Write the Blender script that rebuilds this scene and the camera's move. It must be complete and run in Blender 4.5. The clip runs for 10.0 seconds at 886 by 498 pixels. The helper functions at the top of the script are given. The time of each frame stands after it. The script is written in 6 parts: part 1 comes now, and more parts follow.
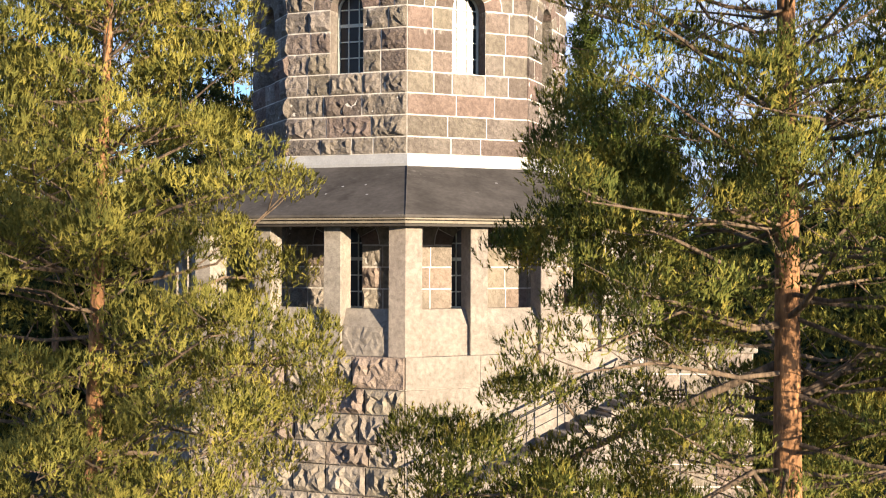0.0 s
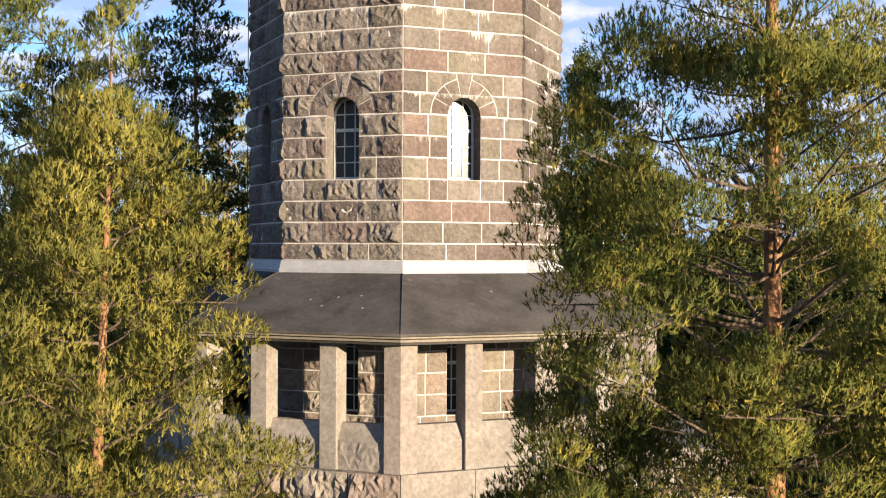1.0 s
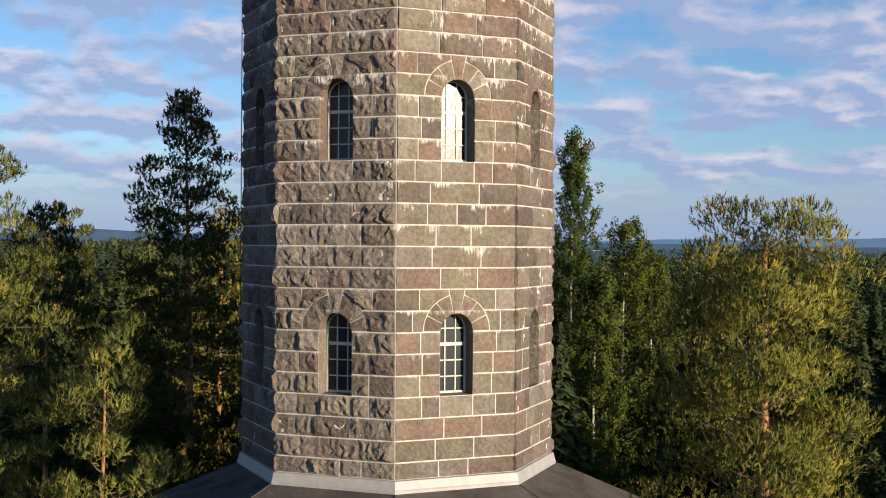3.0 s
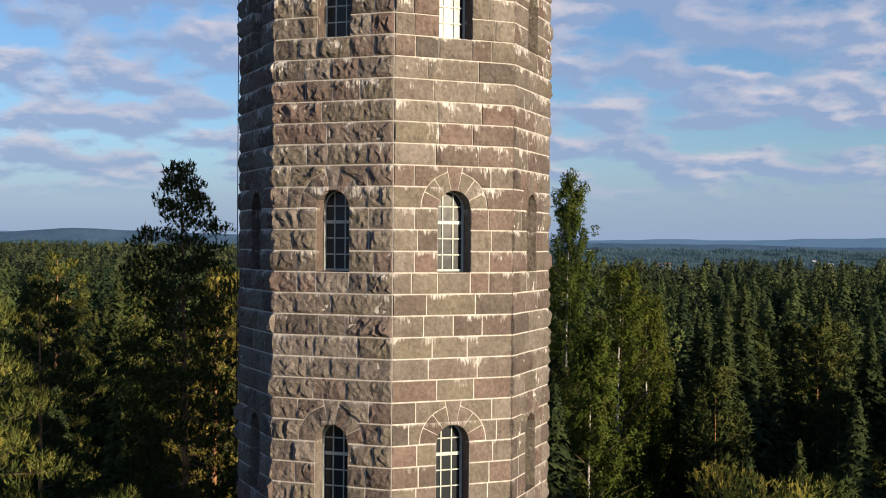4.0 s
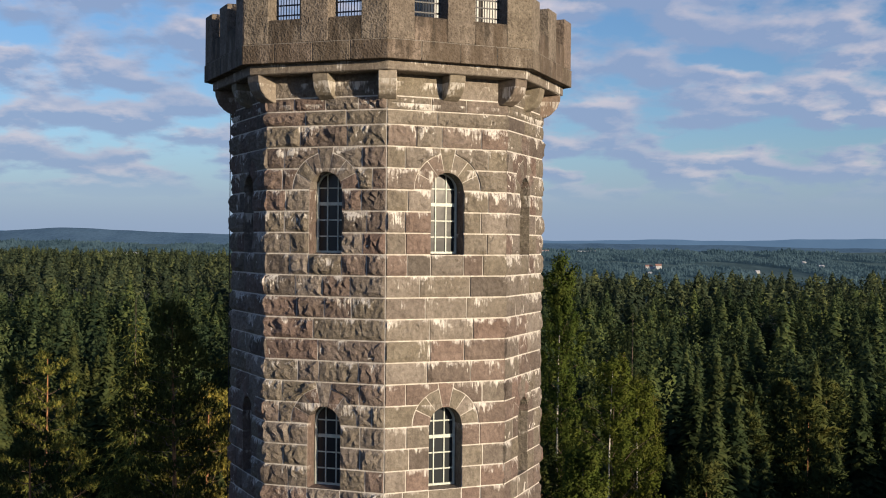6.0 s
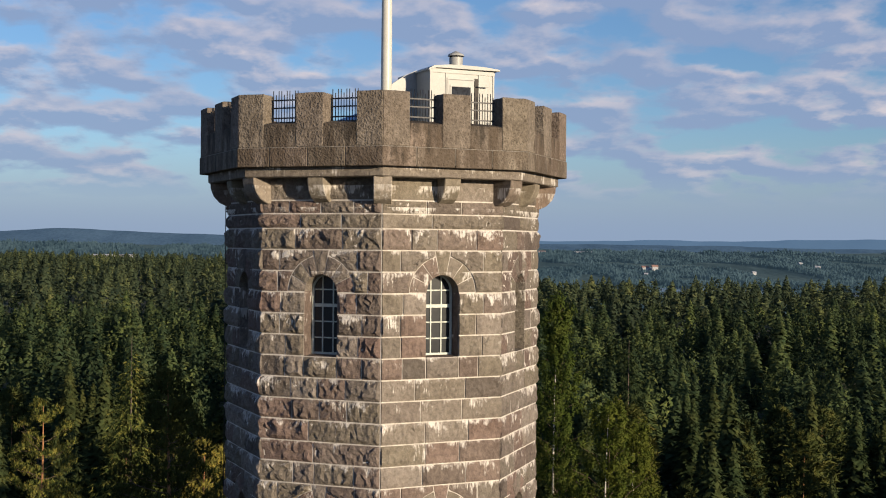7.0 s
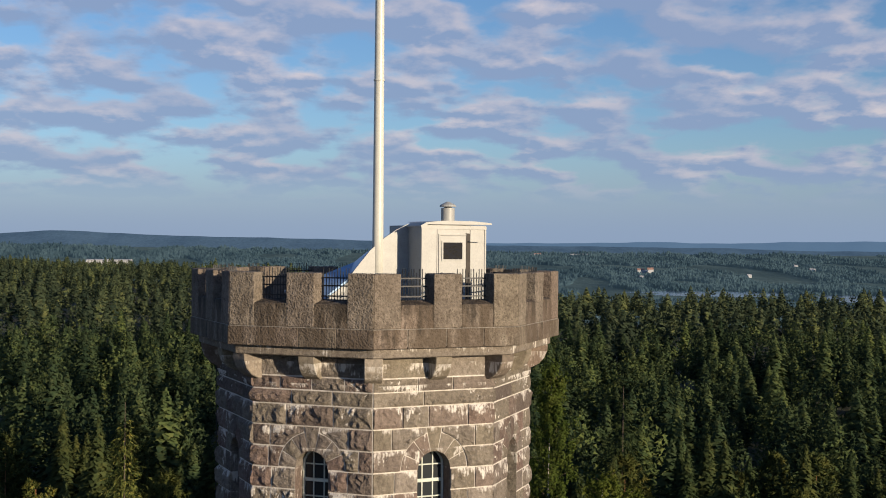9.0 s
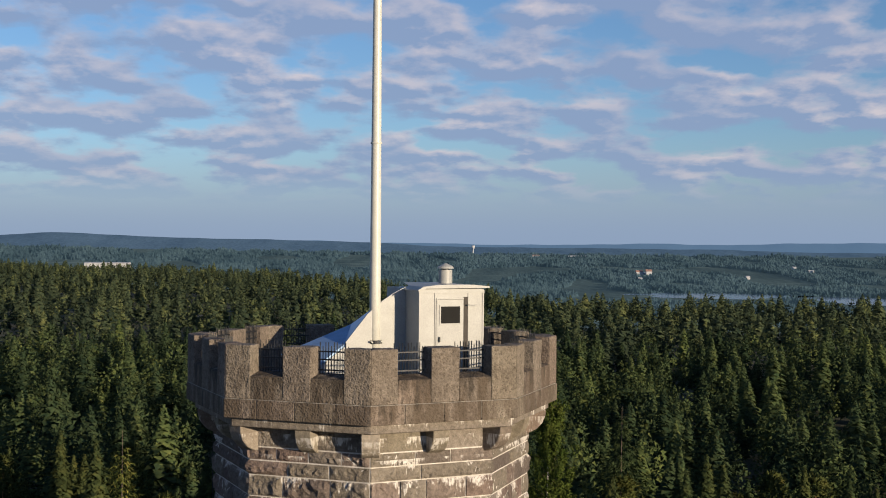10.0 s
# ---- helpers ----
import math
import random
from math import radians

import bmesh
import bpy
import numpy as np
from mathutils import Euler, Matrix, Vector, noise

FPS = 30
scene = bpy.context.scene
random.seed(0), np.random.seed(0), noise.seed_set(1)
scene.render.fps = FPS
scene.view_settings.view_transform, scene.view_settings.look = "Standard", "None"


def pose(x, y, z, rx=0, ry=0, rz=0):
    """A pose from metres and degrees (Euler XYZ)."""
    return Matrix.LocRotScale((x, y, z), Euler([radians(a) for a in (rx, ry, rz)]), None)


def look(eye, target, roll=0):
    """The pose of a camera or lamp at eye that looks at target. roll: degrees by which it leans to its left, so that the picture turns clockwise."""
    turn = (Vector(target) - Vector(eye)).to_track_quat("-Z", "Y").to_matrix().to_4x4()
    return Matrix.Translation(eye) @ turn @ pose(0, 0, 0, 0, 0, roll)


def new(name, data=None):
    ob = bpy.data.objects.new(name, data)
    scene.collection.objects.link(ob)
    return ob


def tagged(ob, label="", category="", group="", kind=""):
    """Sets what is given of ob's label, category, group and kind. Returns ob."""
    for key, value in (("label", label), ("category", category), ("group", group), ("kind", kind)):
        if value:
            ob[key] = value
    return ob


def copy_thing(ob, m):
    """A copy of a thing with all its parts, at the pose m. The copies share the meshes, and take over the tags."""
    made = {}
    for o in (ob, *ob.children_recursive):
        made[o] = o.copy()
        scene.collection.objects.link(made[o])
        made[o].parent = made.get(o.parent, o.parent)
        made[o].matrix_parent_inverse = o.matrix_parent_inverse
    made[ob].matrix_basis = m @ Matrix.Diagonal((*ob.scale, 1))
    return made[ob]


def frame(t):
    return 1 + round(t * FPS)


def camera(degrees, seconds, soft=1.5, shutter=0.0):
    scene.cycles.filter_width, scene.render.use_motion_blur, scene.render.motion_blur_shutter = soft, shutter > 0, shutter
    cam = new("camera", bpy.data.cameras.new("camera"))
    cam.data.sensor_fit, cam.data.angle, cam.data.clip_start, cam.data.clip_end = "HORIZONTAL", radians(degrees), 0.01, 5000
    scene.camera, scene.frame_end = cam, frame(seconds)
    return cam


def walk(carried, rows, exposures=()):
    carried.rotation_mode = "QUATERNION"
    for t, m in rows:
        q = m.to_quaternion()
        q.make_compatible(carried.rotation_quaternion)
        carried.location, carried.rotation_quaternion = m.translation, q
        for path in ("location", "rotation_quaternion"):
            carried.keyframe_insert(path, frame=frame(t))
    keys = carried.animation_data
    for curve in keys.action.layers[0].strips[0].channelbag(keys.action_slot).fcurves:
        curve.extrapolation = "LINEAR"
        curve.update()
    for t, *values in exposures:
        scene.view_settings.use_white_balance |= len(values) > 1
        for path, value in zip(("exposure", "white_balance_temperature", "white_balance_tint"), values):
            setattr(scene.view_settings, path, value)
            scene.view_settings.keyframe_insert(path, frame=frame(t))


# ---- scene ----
cam = camera(39.59, 10.0, soft=1.0, shutter=0.12)
# seconds, eye, yaw, pitch, lean to the left
ROWS = [
    (0.0, 0.372, -36.912, 9.665, -1.016, 0.111, 0.213),
    (0.5, 0.410, -37.027, 11.084, -1.054, 0.064, 0.220),
    (1.0, 0.426, -37.101, 12.536, -1.117, 0.019, 0.235),
    (1.5, 0.426, -37.145, 13.950, -1.199, -0.023, 0.256),
    (2.0, 0.413, -37.166, 15.393, -1.295, -0.062, 0.282),
    (2.5, 0.394, -37.171, 16.901, -1.401, -0.099, 0.311),
    (3.0, 0.369, -37.165, 18.440, -1.513, -0.133, 0.341),
    (4.5, 0.301, -37.127, 22.928, -1.854, -0.213, 0.427),
    (5.0, 0.286, -37.117, 24.345, -1.961, -0.233, 0.452),
    (5.5, 0.278, -37.111, 25.832, -2.060, -0.248, 0.473),
    (6.0, 0.276, -37.106, 27.350, -2.152, -0.260, 0.490),
    (7.5, 0.310, -37.091, 31.394, -2.373, -0.267, 0.515),
    (8.0, 0.330, -37.073, 32.630, -2.428, -0.260, 0.515),
    (8.5, 0.352, -37.041, 33.765, -2.475, -0.247, 0.510),
    (9.0, 0.372, -36.987, 34.820, -2.516, -0.229, 0.502),
    (9.5, 0.388, -36.904, 35.772, -2.551, -0.205, 0.491),
    (10.0, 0.395, -36.783, 36.714, -2.584, -0.176, 0.477),
]
walk(cam, [(t, pose(x, y, z, 90 + pitch, -roll, yaw)) for t, x, y, z, yaw, pitch, roll in ROWS],
     exposures=[(0.0, 1.63), (0.5, 1.57), (1.0, 1.37), (2.0, 1.03), (3.0, 0.77), (4.5, 0.58), (6.0, 0.51), (10.0, 0.44)])

# ---- world and sun ----
SUN_AZ, SUN_EL = 312.0, 8.5
world = bpy.data.worlds.new("world")
scene.world = world
world.use_nodes = True


def wnodes():
    nt = world.node_tree
    nt.nodes.clear()
    n, l = nt.nodes.new, nt.links.new
    out = n("ShaderNodeOutputWorld")
    bg = n("ShaderNodeBackground")
    sky = n("ShaderNodeTexSky")
    sky.sky_type = 'NISHITA'
    sky.sun_disc = False
    sky.sun_elevation = radians(SUN_EL + 6)
    sky.sun_rotation = radians(90 - SUN_AZ)
    sky.air_density, sky.dust_density, sky.ozone_density = 1.0, 0.4, 6.0
    tc = n("ShaderNodeTexCoord")
    sep = n("ShaderNodeSeparateXYZ")
    l(tc.outputs["Generated"], sep.inputs[0])
    # a flat cloud deck: the direction laid on a plane overhead
    zz = n("ShaderNodeMath"); zz.operation = 'ADD'; zz.inputs[1].default_value = 0.24
    l(sep.outputs[2], zz.inputs[0])
    zm = n("ShaderNodeMath"); zm.operation = 'MAXIMUM'; zm.inputs[1].default_value = 0.05
    l(zz.outputs[0], zm.inputs[0])
    dx = n("ShaderNodeMath"); dx.operation = 'DIVIDE'
    dy = n("ShaderNodeMath"); dy.operation = 'DIVIDE'
    l(sep.outputs[0], dx.inputs[0]); l(zm.outputs[0], dx.inputs[1])
    l(sep.outputs[1], dy.inputs[0]); l(zm.outputs[0], dy.inputs[1])
    cmb = n("ShaderNodeCombineXYZ")
    l(dx.outputs[0], cmb.inputs[0]); l(dy.outputs[0], cmb.inputs[1])
    def density(vec):
        """Rows of small puffs: fractal noise, gathered into cells."""
        st = n("ShaderNodeMapping"); st.inputs["Scale"].default_value = (1.0, 0.86, 1.0)
        l(vec, st.inputs[0])
        big = n("ShaderNodeTexNoise")
        big.inputs["Scale"].default_value, big.inputs["Detail"].default_value, big.inputs["Roughness"].default_value = 4.6, 6, 0.53
        l(st.outputs[0], big.inputs["Vector"])
        cell = n("ShaderNodeTexVoronoi"); cell.feature = 'SMOOTH_F1'
        cell.inputs["Scale"].default_value, cell.inputs["Smoothness"].default_value = 7.5, 0.5
        l(st.outputs[0], cell.inputs["Vector"])
        d = n("ShaderNodeMath"); d.operation = 'MULTIPLY_ADD'; d.inputs[1].default_value = -0.22
        l(cell.outputs["Distance"], d.inputs[0]); l(big.outputs[0], d.inputs[2])
        return d.outputs[0]

    here = density(cmb.outputs[0])
    # the same deck a little farther on, to tell lit rims from grey undersides
    low = n("ShaderNodeVectorMath"); low.operation = 'ADD'; low.inputs[1].default_value = (-0.01, 0.045, 0.0)
    l(cmb.outputs[0], low.inputs[0])
    beyond = density(low.outputs[0])
    cov = n("ShaderNodeMapRange"); cov.interpolation_type = 'SMOOTHSTEP'
    cov.inputs[1].default_value, cov.inputs[2].default_value = CLOUD
    l(here, cov.inputs[0])
    rim = n("ShaderNodeMath"); rim.operation = 'SUBTRACT'
    l(beyond, rim.inputs[0]); l(here, rim.inputs[1])
    rimr = n("ShaderNodeMapRange"); rimr.inputs[1].default_value, rimr.inputs[2].default_value = -0.045, 0.10
    l(rim.outputs[0], rimr.inputs[0])
    some = n("ShaderNodeTexNoise"); some.inputs["Scale"].default_value = 2.6; some.inputs["Detail"].default_value = 2
    l(cmb.outputs[0], some.inputs["Vector"])
    somer = n("ShaderNodeMapRange"); somer.inputs[1].default_value, somer.inputs[2].default_value = 0.38, 0.62
    somer.inputs[3].default_value = 0.42
    l(some.outputs[0], somer.inputs[0])
    lit = n("ShaderNodeMath"); lit.operation = 'MULTIPLY'
    l(rimr.outputs[0], lit.inputs[0]); l(somer.outputs[0], lit.inputs[1])
    cc = n("ShaderNodeMix"); cc.data_type = 'RGBA'
    cc.inputs[6].default_value = (0.262, 0.345, 0.530, 1)
    cc.inputs[7].default_value = (0.68, 0.61, 0.64, 1)
    l(lit.outputs[0], cc.inputs[0])
    # clear sky: deep blue above, pale lilac haze at the horizon
    sk = n("ShaderNodeVectorMath"); sk.operation = 'MULTIPLY'; sk.inputs[1].default_value = SKY_GAIN
    l(sky.outputs[0], sk.inputs[0])
    haze = n("ShaderNodeMapRange"); haze.inputs[1].default_value, haze.inputs[2].default_value = 0.005, 0.09
    haze.inputs[3].default_value, haze.inputs[4].default_value = 0.9, 0.0
    haze.interpolation_type = 'SMOOTHSTEP'
    l(sep.outputs[2], haze.inputs[0])
    fade = n("ShaderNodeMapRange"); fade.inputs[1].default_value, fade.inputs[2].default_value = 0.030, 0.056
    l(sep.outputs[2], fade.inputs[0])
    amt = n("ShaderNodeMath"); amt.operation = 'MULTIPLY'
    # the deck thins out towards the zenith
    thin = n("ShaderNodeMapRange"); thin.inputs[1].default_value, thin.inputs[2].default_value = 0.24, 0.45
    thin.inputs[3].default_value, thin.inputs[4].default_value = 1.0, 0.0
    l(sep.outputs[2], thin.inputs[0])
    cov2 = n("ShaderNodeMath"); cov2.operation = 'MULTIPLY'
    l(cov.outputs[0], cov2.inputs[0]); l(thin.outputs[0], cov2.inputs[1])
    l(cov2.outputs[0], amt.inputs[0]); l(fade.outputs[0], amt.inputs[1])
    amt2 = n("ShaderNodeMath"); amt2.operation = 'MULTIPLY'; amt2.inputs[1].default_value = 0.85
    l(amt.outputs[0], amt2.inputs[0])
    m1 = n("ShaderNodeMix"); m1.data_type = 'RGBA'
    l(amt2.outputs[0], m1.inputs[0]); l(sk.outputs[0], m1.inputs[6]); l(cc.outputs[2], m1.inputs[7])
    m2 = n("ShaderNodeMix"); m2.data_type = 'RGBA'
    m2.inputs[7].default_value = (0.262, 0.358, 0.525, 1)
    l(haze.outputs[0], m2.inputs[0]); l(m1.outputs[2], m2.inputs[6])
    l(m2.outputs[2], bg.inputs[0])
    bg.inputs[1].default_value = 0.74
    l(bg.outputs[0], out.inputs[0])


SKY_GAIN = (0.148, 0.126, 0.119)
CLOUD = (0.265, 0.42)
wnodes()
sun = new("sun", bpy.data.lights.new("sun", 'SUN'))
sun.data.energy = 5.0
sun.data.angle = radians(0.6)
sun.data.color = (1.0, 0.80, 0.56)
sun.matrix_world = look((0, 0, 0), (-math.cos(radians(SUN_AZ)) * math.cos(radians(SUN_EL)), -math.sin(radians(SUN_AZ)) * math.cos(radians(SUN_EL)), -math.sin(radians(SUN_EL))))

# ---- materials ----


def mat(name, build):
    m = bpy.data.materials.new(name)
    m.use_nodes = True
    nt = m.node_tree
    b = nt.nodes["Principled BSDF"]
    build(nt, b, nt.nodes.new, nt.links.new)
    return m


def noise_tex(n, l, vec, scale, detail=4, rough=0.55):
    t = n("ShaderNodeTexNoise")
    t.inputs["Scale"].default_value, t.inputs["Detail"].default_value, t.inputs["Roughness"].default_value = scale, detail, rough
    if vec is not None:
        l(vec, t.inputs["Vector"])
    return t


def ramp(n, l, fac, stops):
    r = n("ShaderNodeValToRGB")
    e = r.color_ramp.elements
    while len(e) < len(stops):
        e.new(0.5)
    for k, (p, c) in enumerate(stops):
        e[k].position, e[k].color = p, (*c, 1)
    l(fac, r.inputs[0])
    return r


def mixc(n, l, fac, a, b, mode='MIX'):
    m = n("ShaderNodeMix")
    m.data_type, m.blend_type = 'RGBA', mode
    for sock, v in ((0, fac), (6, a), (7, b)):
        if isinstance(v, (int, float)):
            m.inputs[sock].default_value = v
        elif isinstance(v, tuple):
            m.inputs[sock].default_value = (*v, 1)
        else:
            l(v, m.inputs[sock])
    return m.outputs[2]


def bump(n, l, b, height, strength, dist):
    k = n("ShaderNodeBump")
    k.inputs["Strength"].default_value, k.inputs["Distance"].default_value = strength, dist
    l(height, k.inputs["Height"])
    l(k.outputs[0], b.inputs["Normal"])


def world_pos(n):
    return n("ShaderNodeNewGeometry").outputs["Position"]


def granite(base, streak=0.0, island=False, relief=0.11, grain=1.2, vary=1.0):
    """Weathered granite; each block takes its own tone; pale lime runs where streak is set."""
    def build(nt, b, n, l):
        pos = world_pos(n)
        if island:
            rnd = n("ShaderNodeNewGeometry").outputs["Random Per Island"]
        else:
            rnd = n("ShaderNodeObjectInfo").outputs["Random"]
        tone = ramp(n, l, rnd, [(0.0, tuple(c * 0.66 for c in base)), (0.25, (base[0] * 1.05, base[1] * 0.88, base[2] * 0.86)), (0.5, base), (0.75, (base[0] * 1.0, base[1] * 1.0, base[2] * 0.9)), (1.0, tuple(c * 1.3 for c in base))])
        tone = mixc(n, l, vary, base, tone.outputs[0])
        big = noise_tex(n, l, pos, 1.3, 4)
        med = noise_tex(n, l, pos, 9.0, 5, 0.6)
        fine = noise_tex(n, l, pos, 70.0, 3, 0.7)
        c = mixc(n, l, 0.45, tone, ramp(n, l, big.outputs[0], [(0.3, (0.35, 0.32, 0.30)), (0.7, (0.75, 0.74, 0.72))]).outputs[0], 'OVERLAY')
        c = mixc(n, l, 0.5 * grain, c, ramp(n, l, med.outputs[0], [(0.32, (0.28, 0.27, 0.26)), (0.68, (0.72, 0.71, 0.70))]).outputs[0], 'OVERLAY')
        c = mixc(n, l, 0.45 * grain, c, ramp(n, l, fine.outputs[0], [(0.35, (0.25, 0.24, 0.23)), (0.65, (0.78, 0.76, 0.74))]).outputs[0], 'OVERLAY')
        if streak:
            mp = n("ShaderNodeMapping")
            mp.inputs["Scale"].default_value = (17.0, 17.0, 2.4)
            l(pos, mp.inputs[0])
            run = noise_tex(n, l, mp.outputs[0], 1.0, 3, 0.6)
            zone = noise_tex(n, l, pos, 1.25, 4, 0.65)
            sp = n("ShaderNodeSeparateXYZ"); l(pos, sp.inputs[0])
            r1 = n("ShaderNodeMapRange"); r1.inputs[1].default_value, r1.inputs[2].default_value = 0.34, 0.72
            r2 = n("ShaderNodeMapRange"); r2.inputs[1].default_value, r2.inputs[2].default_value = 0.47, 0.72
            l(run.outputs[0], r1.inputs[0]); l(zone.outputs[0], r2.inputs[0])
            hz = n("ShaderNodeMapRange"); hz.inputs[1].default_value, hz.inputs[2].default_value = 13.0, 29.0
            hz.inputs[3].default_value, hz.inputs[4].default_value = 0.25, 1.45
            l(sp.outputs[2], hz.inputs[0])
            m = n("ShaderNodeMath"); m.operation = 'MULTIPLY'; l(r1.outputs[0], m.inputs[0]); l(r2.outputs[0], m.inputs[1])
            m3 = n("ShaderNodeMath"); m3.operation = 'MULTIPLY'; l(m.outputs[0], m3.inputs[0]); l(hz.outputs[0], m3.inputs[1])
            # each run hangs from the joint above it; its length follows the noise
            cz = n("ShaderNodeMath"); cz.operation = 'MULTIPLY_ADD'; cz.inputs[1].default_value, cz.inputs[2].default_value = 11 / 6.315, -14.41 * 11 / 6.315 + 40
            l(sp.outputs[2], cz.inputs[0])
            fr = n("ShaderNodeMath"); fr.operation = 'FRACT'; l(cz.outputs[0], fr.inputs[0])
            ln = n("ShaderNodeMath"); ln.operation = 'MULTIPLY_ADD'; ln.inputs[1].default_value = 1.5
            l(m3.outputs[0], ln.inputs[0]); l(fr.outputs[0], ln.inputs[2])
            fl = n("ShaderNodeMapRange"); fl.inputs[1].default_value, fl.inputs[2].default_value = 0.98, 1.42
            l(ln.outputs[0], fl.inputs[0])
            m2 = n("ShaderNodeMath"); m2.operation = 'MULTIPLY'; m2.inputs[1].default_value = min(streak, 0.9); m2.use_clamp = True
            l(fl.outputs[0], m2.inputs[0])
            c = mixc(n, l, m2.outputs[0], c, (0.62, 0.60, 0.57))
        l(c, b.inputs["Base Color"])
        b.inputs["Roughness"].default_value = 0.9
        b.inputs["Specular IOR Level"].default_value = 0.2
        add = n("ShaderNodeMath"); add.operation = 'MULTIPLY_ADD'; add.inputs[1].default_value = 0.2
        l(fine.outputs[0], add.inputs[0]); l(med.outputs[0], add.inputs[2])
        bump(n, l, b, add.outputs[0], 0.9, relief)
    return build


def plain(base, rough=0.6, metal=0.0, var=0.25, scale=6.0, relief=0.0, spec=0.4):
    def build(nt, b, n, l):
        pos = world_pos(n)
        a = noise_tex(n, l, pos, scale, 5, 0.6)
        f = noise_tex(n, l, pos, scale * 9, 3, 0.6)
        lo, hi = tuple(c * (1 - var) for c in base), tuple(min(1, c * (1 + var)) for c in base)
        c = ramp(n, l, a.outputs[0], [(0.3, lo), (0.7, hi)]).outputs[0]
        c = mixc(n, l, 0.3, c, ramp(n, l, f.outputs[0], [(0.35, (0.35,) * 3), (0.65, (0.65,) * 3)]).outputs[0], 'OVERLAY')
        l(c, b.inputs["Base Color"])
        b.inputs["Roughness"].default_value, b.inputs["Metallic"].default_value = rough, metal
        b.inputs["Specular IOR Level"].default_value = spec
        if relief:
            bump(n, l, b, f.outputs[0], 0.6, relief)
    return build


STONE = (0.150, 0.138, 0.129)
M_BLOCK = mat("rock_faced_granite", granite(STONE, 1.2))
M_SMOOTH = mat("flat_dressed_granite", granite((0.151, 0.139, 0.127), 1.2, False, 0.05, 1.1))
M_BASE = mat("pale_base_granite", granite((0.200, 0.184, 0.164), 0.0, True, 0.05, 1.0, 0.7))
M_CORBEL = mat("pale_dressed_granite", granite((0.185, 0.170, 0.148), 0.6, False, 0.02, 1.0))
M_REST = mat("rock_faced_granite_wall", granite(STONE, 1.2, island=True))
M_MORTAR = mat("lime_mortar", plain((0.51, 0.485, 0.45), 0.95, 0, 0.25, 5, 0.01))
M_BED = mat("grey_bed_mortar", plain((0.25, 0.235, 0.21), 0.95, 0, 0.35, 7, 0.01))
M_DRESSED = mat("dressed_granite", granite((0.222, 0.209, 0.192), 0.0, False, 0.010, 1.0, 0.22))


def parapet_build(stain):
    def build(nt, b, n, l):
        granite((0.168, 0.153, 0.135), 0.0, False, 0.05, 1.4, 0.4)(nt, b, n, l)
        base = b.inputs["Base Color"].links[0].from_socket
        pos = world_pos(n)
        mp = n("ShaderNodeMapping"); mp.inputs["Scale"].default_value = (2.6, 2.6, 0.55)
        l(pos, mp.inputs[0])
        st = noise_tex(n, l, mp.outputs[0], 1.0, 4, 0.6)
        r = n("ShaderNodeMapRange"); r.inputs[1].default_value, r.inputs[2].default_value = 0.36, 0.56
        r.inputs[4].default_value = stain
        l(st.outputs[0], r.inputs[0])
        c = mixc(n, l, r.outputs[0], base, (0.072, 0.055, 0.040))
        # pits of the bush-hammered face
        wob = noise_tex(n, l, pos, 6.0, 3, 0.6)
        shift = n("ShaderNodeVectorMath"); shift.operation = 'MULTIPLY_ADD'; shift.inputs[1].default_value = (0.12, 0.12, 0.12)
        l(wob.outputs["Color"], shift.inputs[0]); l(pos, shift.inputs[2])
        vo = n("ShaderNodeTexVoronoi"); vo.inputs["Scale"].default_value = 16.0
        l(shift.outputs[0], vo.inputs["Vector"])
        pr = n("ShaderNodeMapRange"); pr.inputs[1].default_value, pr.inputs[2].default_value = 0.13, 0.36
        pr.inputs[3].default_value, pr.inputs[4].default_value = 0.85, 0.0
        l(vo.outputs["Distance"], pr.inputs[0])
        c = mixc(n, l, pr.outputs[0], c, (0.06, 0.048, 0.036))
        l(c, b.inputs["Base Color"])
        bump(n, l, b, vo.outputs["Distance"], 0.9, 0.024)
        # black lichen that runs down from the top of the stones
        sp = n("ShaderNodeSeparateXYZ"); l(pos, sp.inputs[0])
        mp2 = n("ShaderNodeMapping"); mp2.inputs["Scale"].default_value = (3.2, 3.2, 0.9)
        l(pos, mp2.inputs[0])
        li = noise_tex(n, l, mp2.outputs[0], 1.0, 5, 0.65)
        hz = n("ShaderNodeMapRange"); hz.inputs[1].default_value, hz.inputs[2].default_value = 32.5, 33.3
        hz.inputs[3].default_value, hz.inputs[4].default_value = 0.0, 0.13
        l(sp.outputs[2], hz.inputs[0])
        ad = n("ShaderNodeMath"); l(li.outputs[0], ad.inputs[0]); l(hz.outputs[0], ad.inputs[1])
        lr = n("ShaderNodeMapRange"); lr.inputs[1].default_value, lr.inputs[2].default_value = 0.55, 0.68
        lr.inputs[4].default_value = stain
        l(ad.outputs[0], lr.inputs[0])
        c = mixc(n, l, lr.outputs[0], c, (0.035, 0.030, 0.025))
        l(c, b.inputs["Base Color"])
    return build


M_PARAPET = mat("parapet_granite", parapet_build(0.78))
M_MERLON = mat("merlon_granite", parapet_build(0.16))
M_LEDGE = mat("ledge_granite", granite((0.165, 0.156, 0.140), 0.8, False, 0.04, 1.2, 0.25))
M_FLASH = mat("painted_flashing", plain((0.30, 0.305, 0.31), 0.5, 0, 0.12, 3))


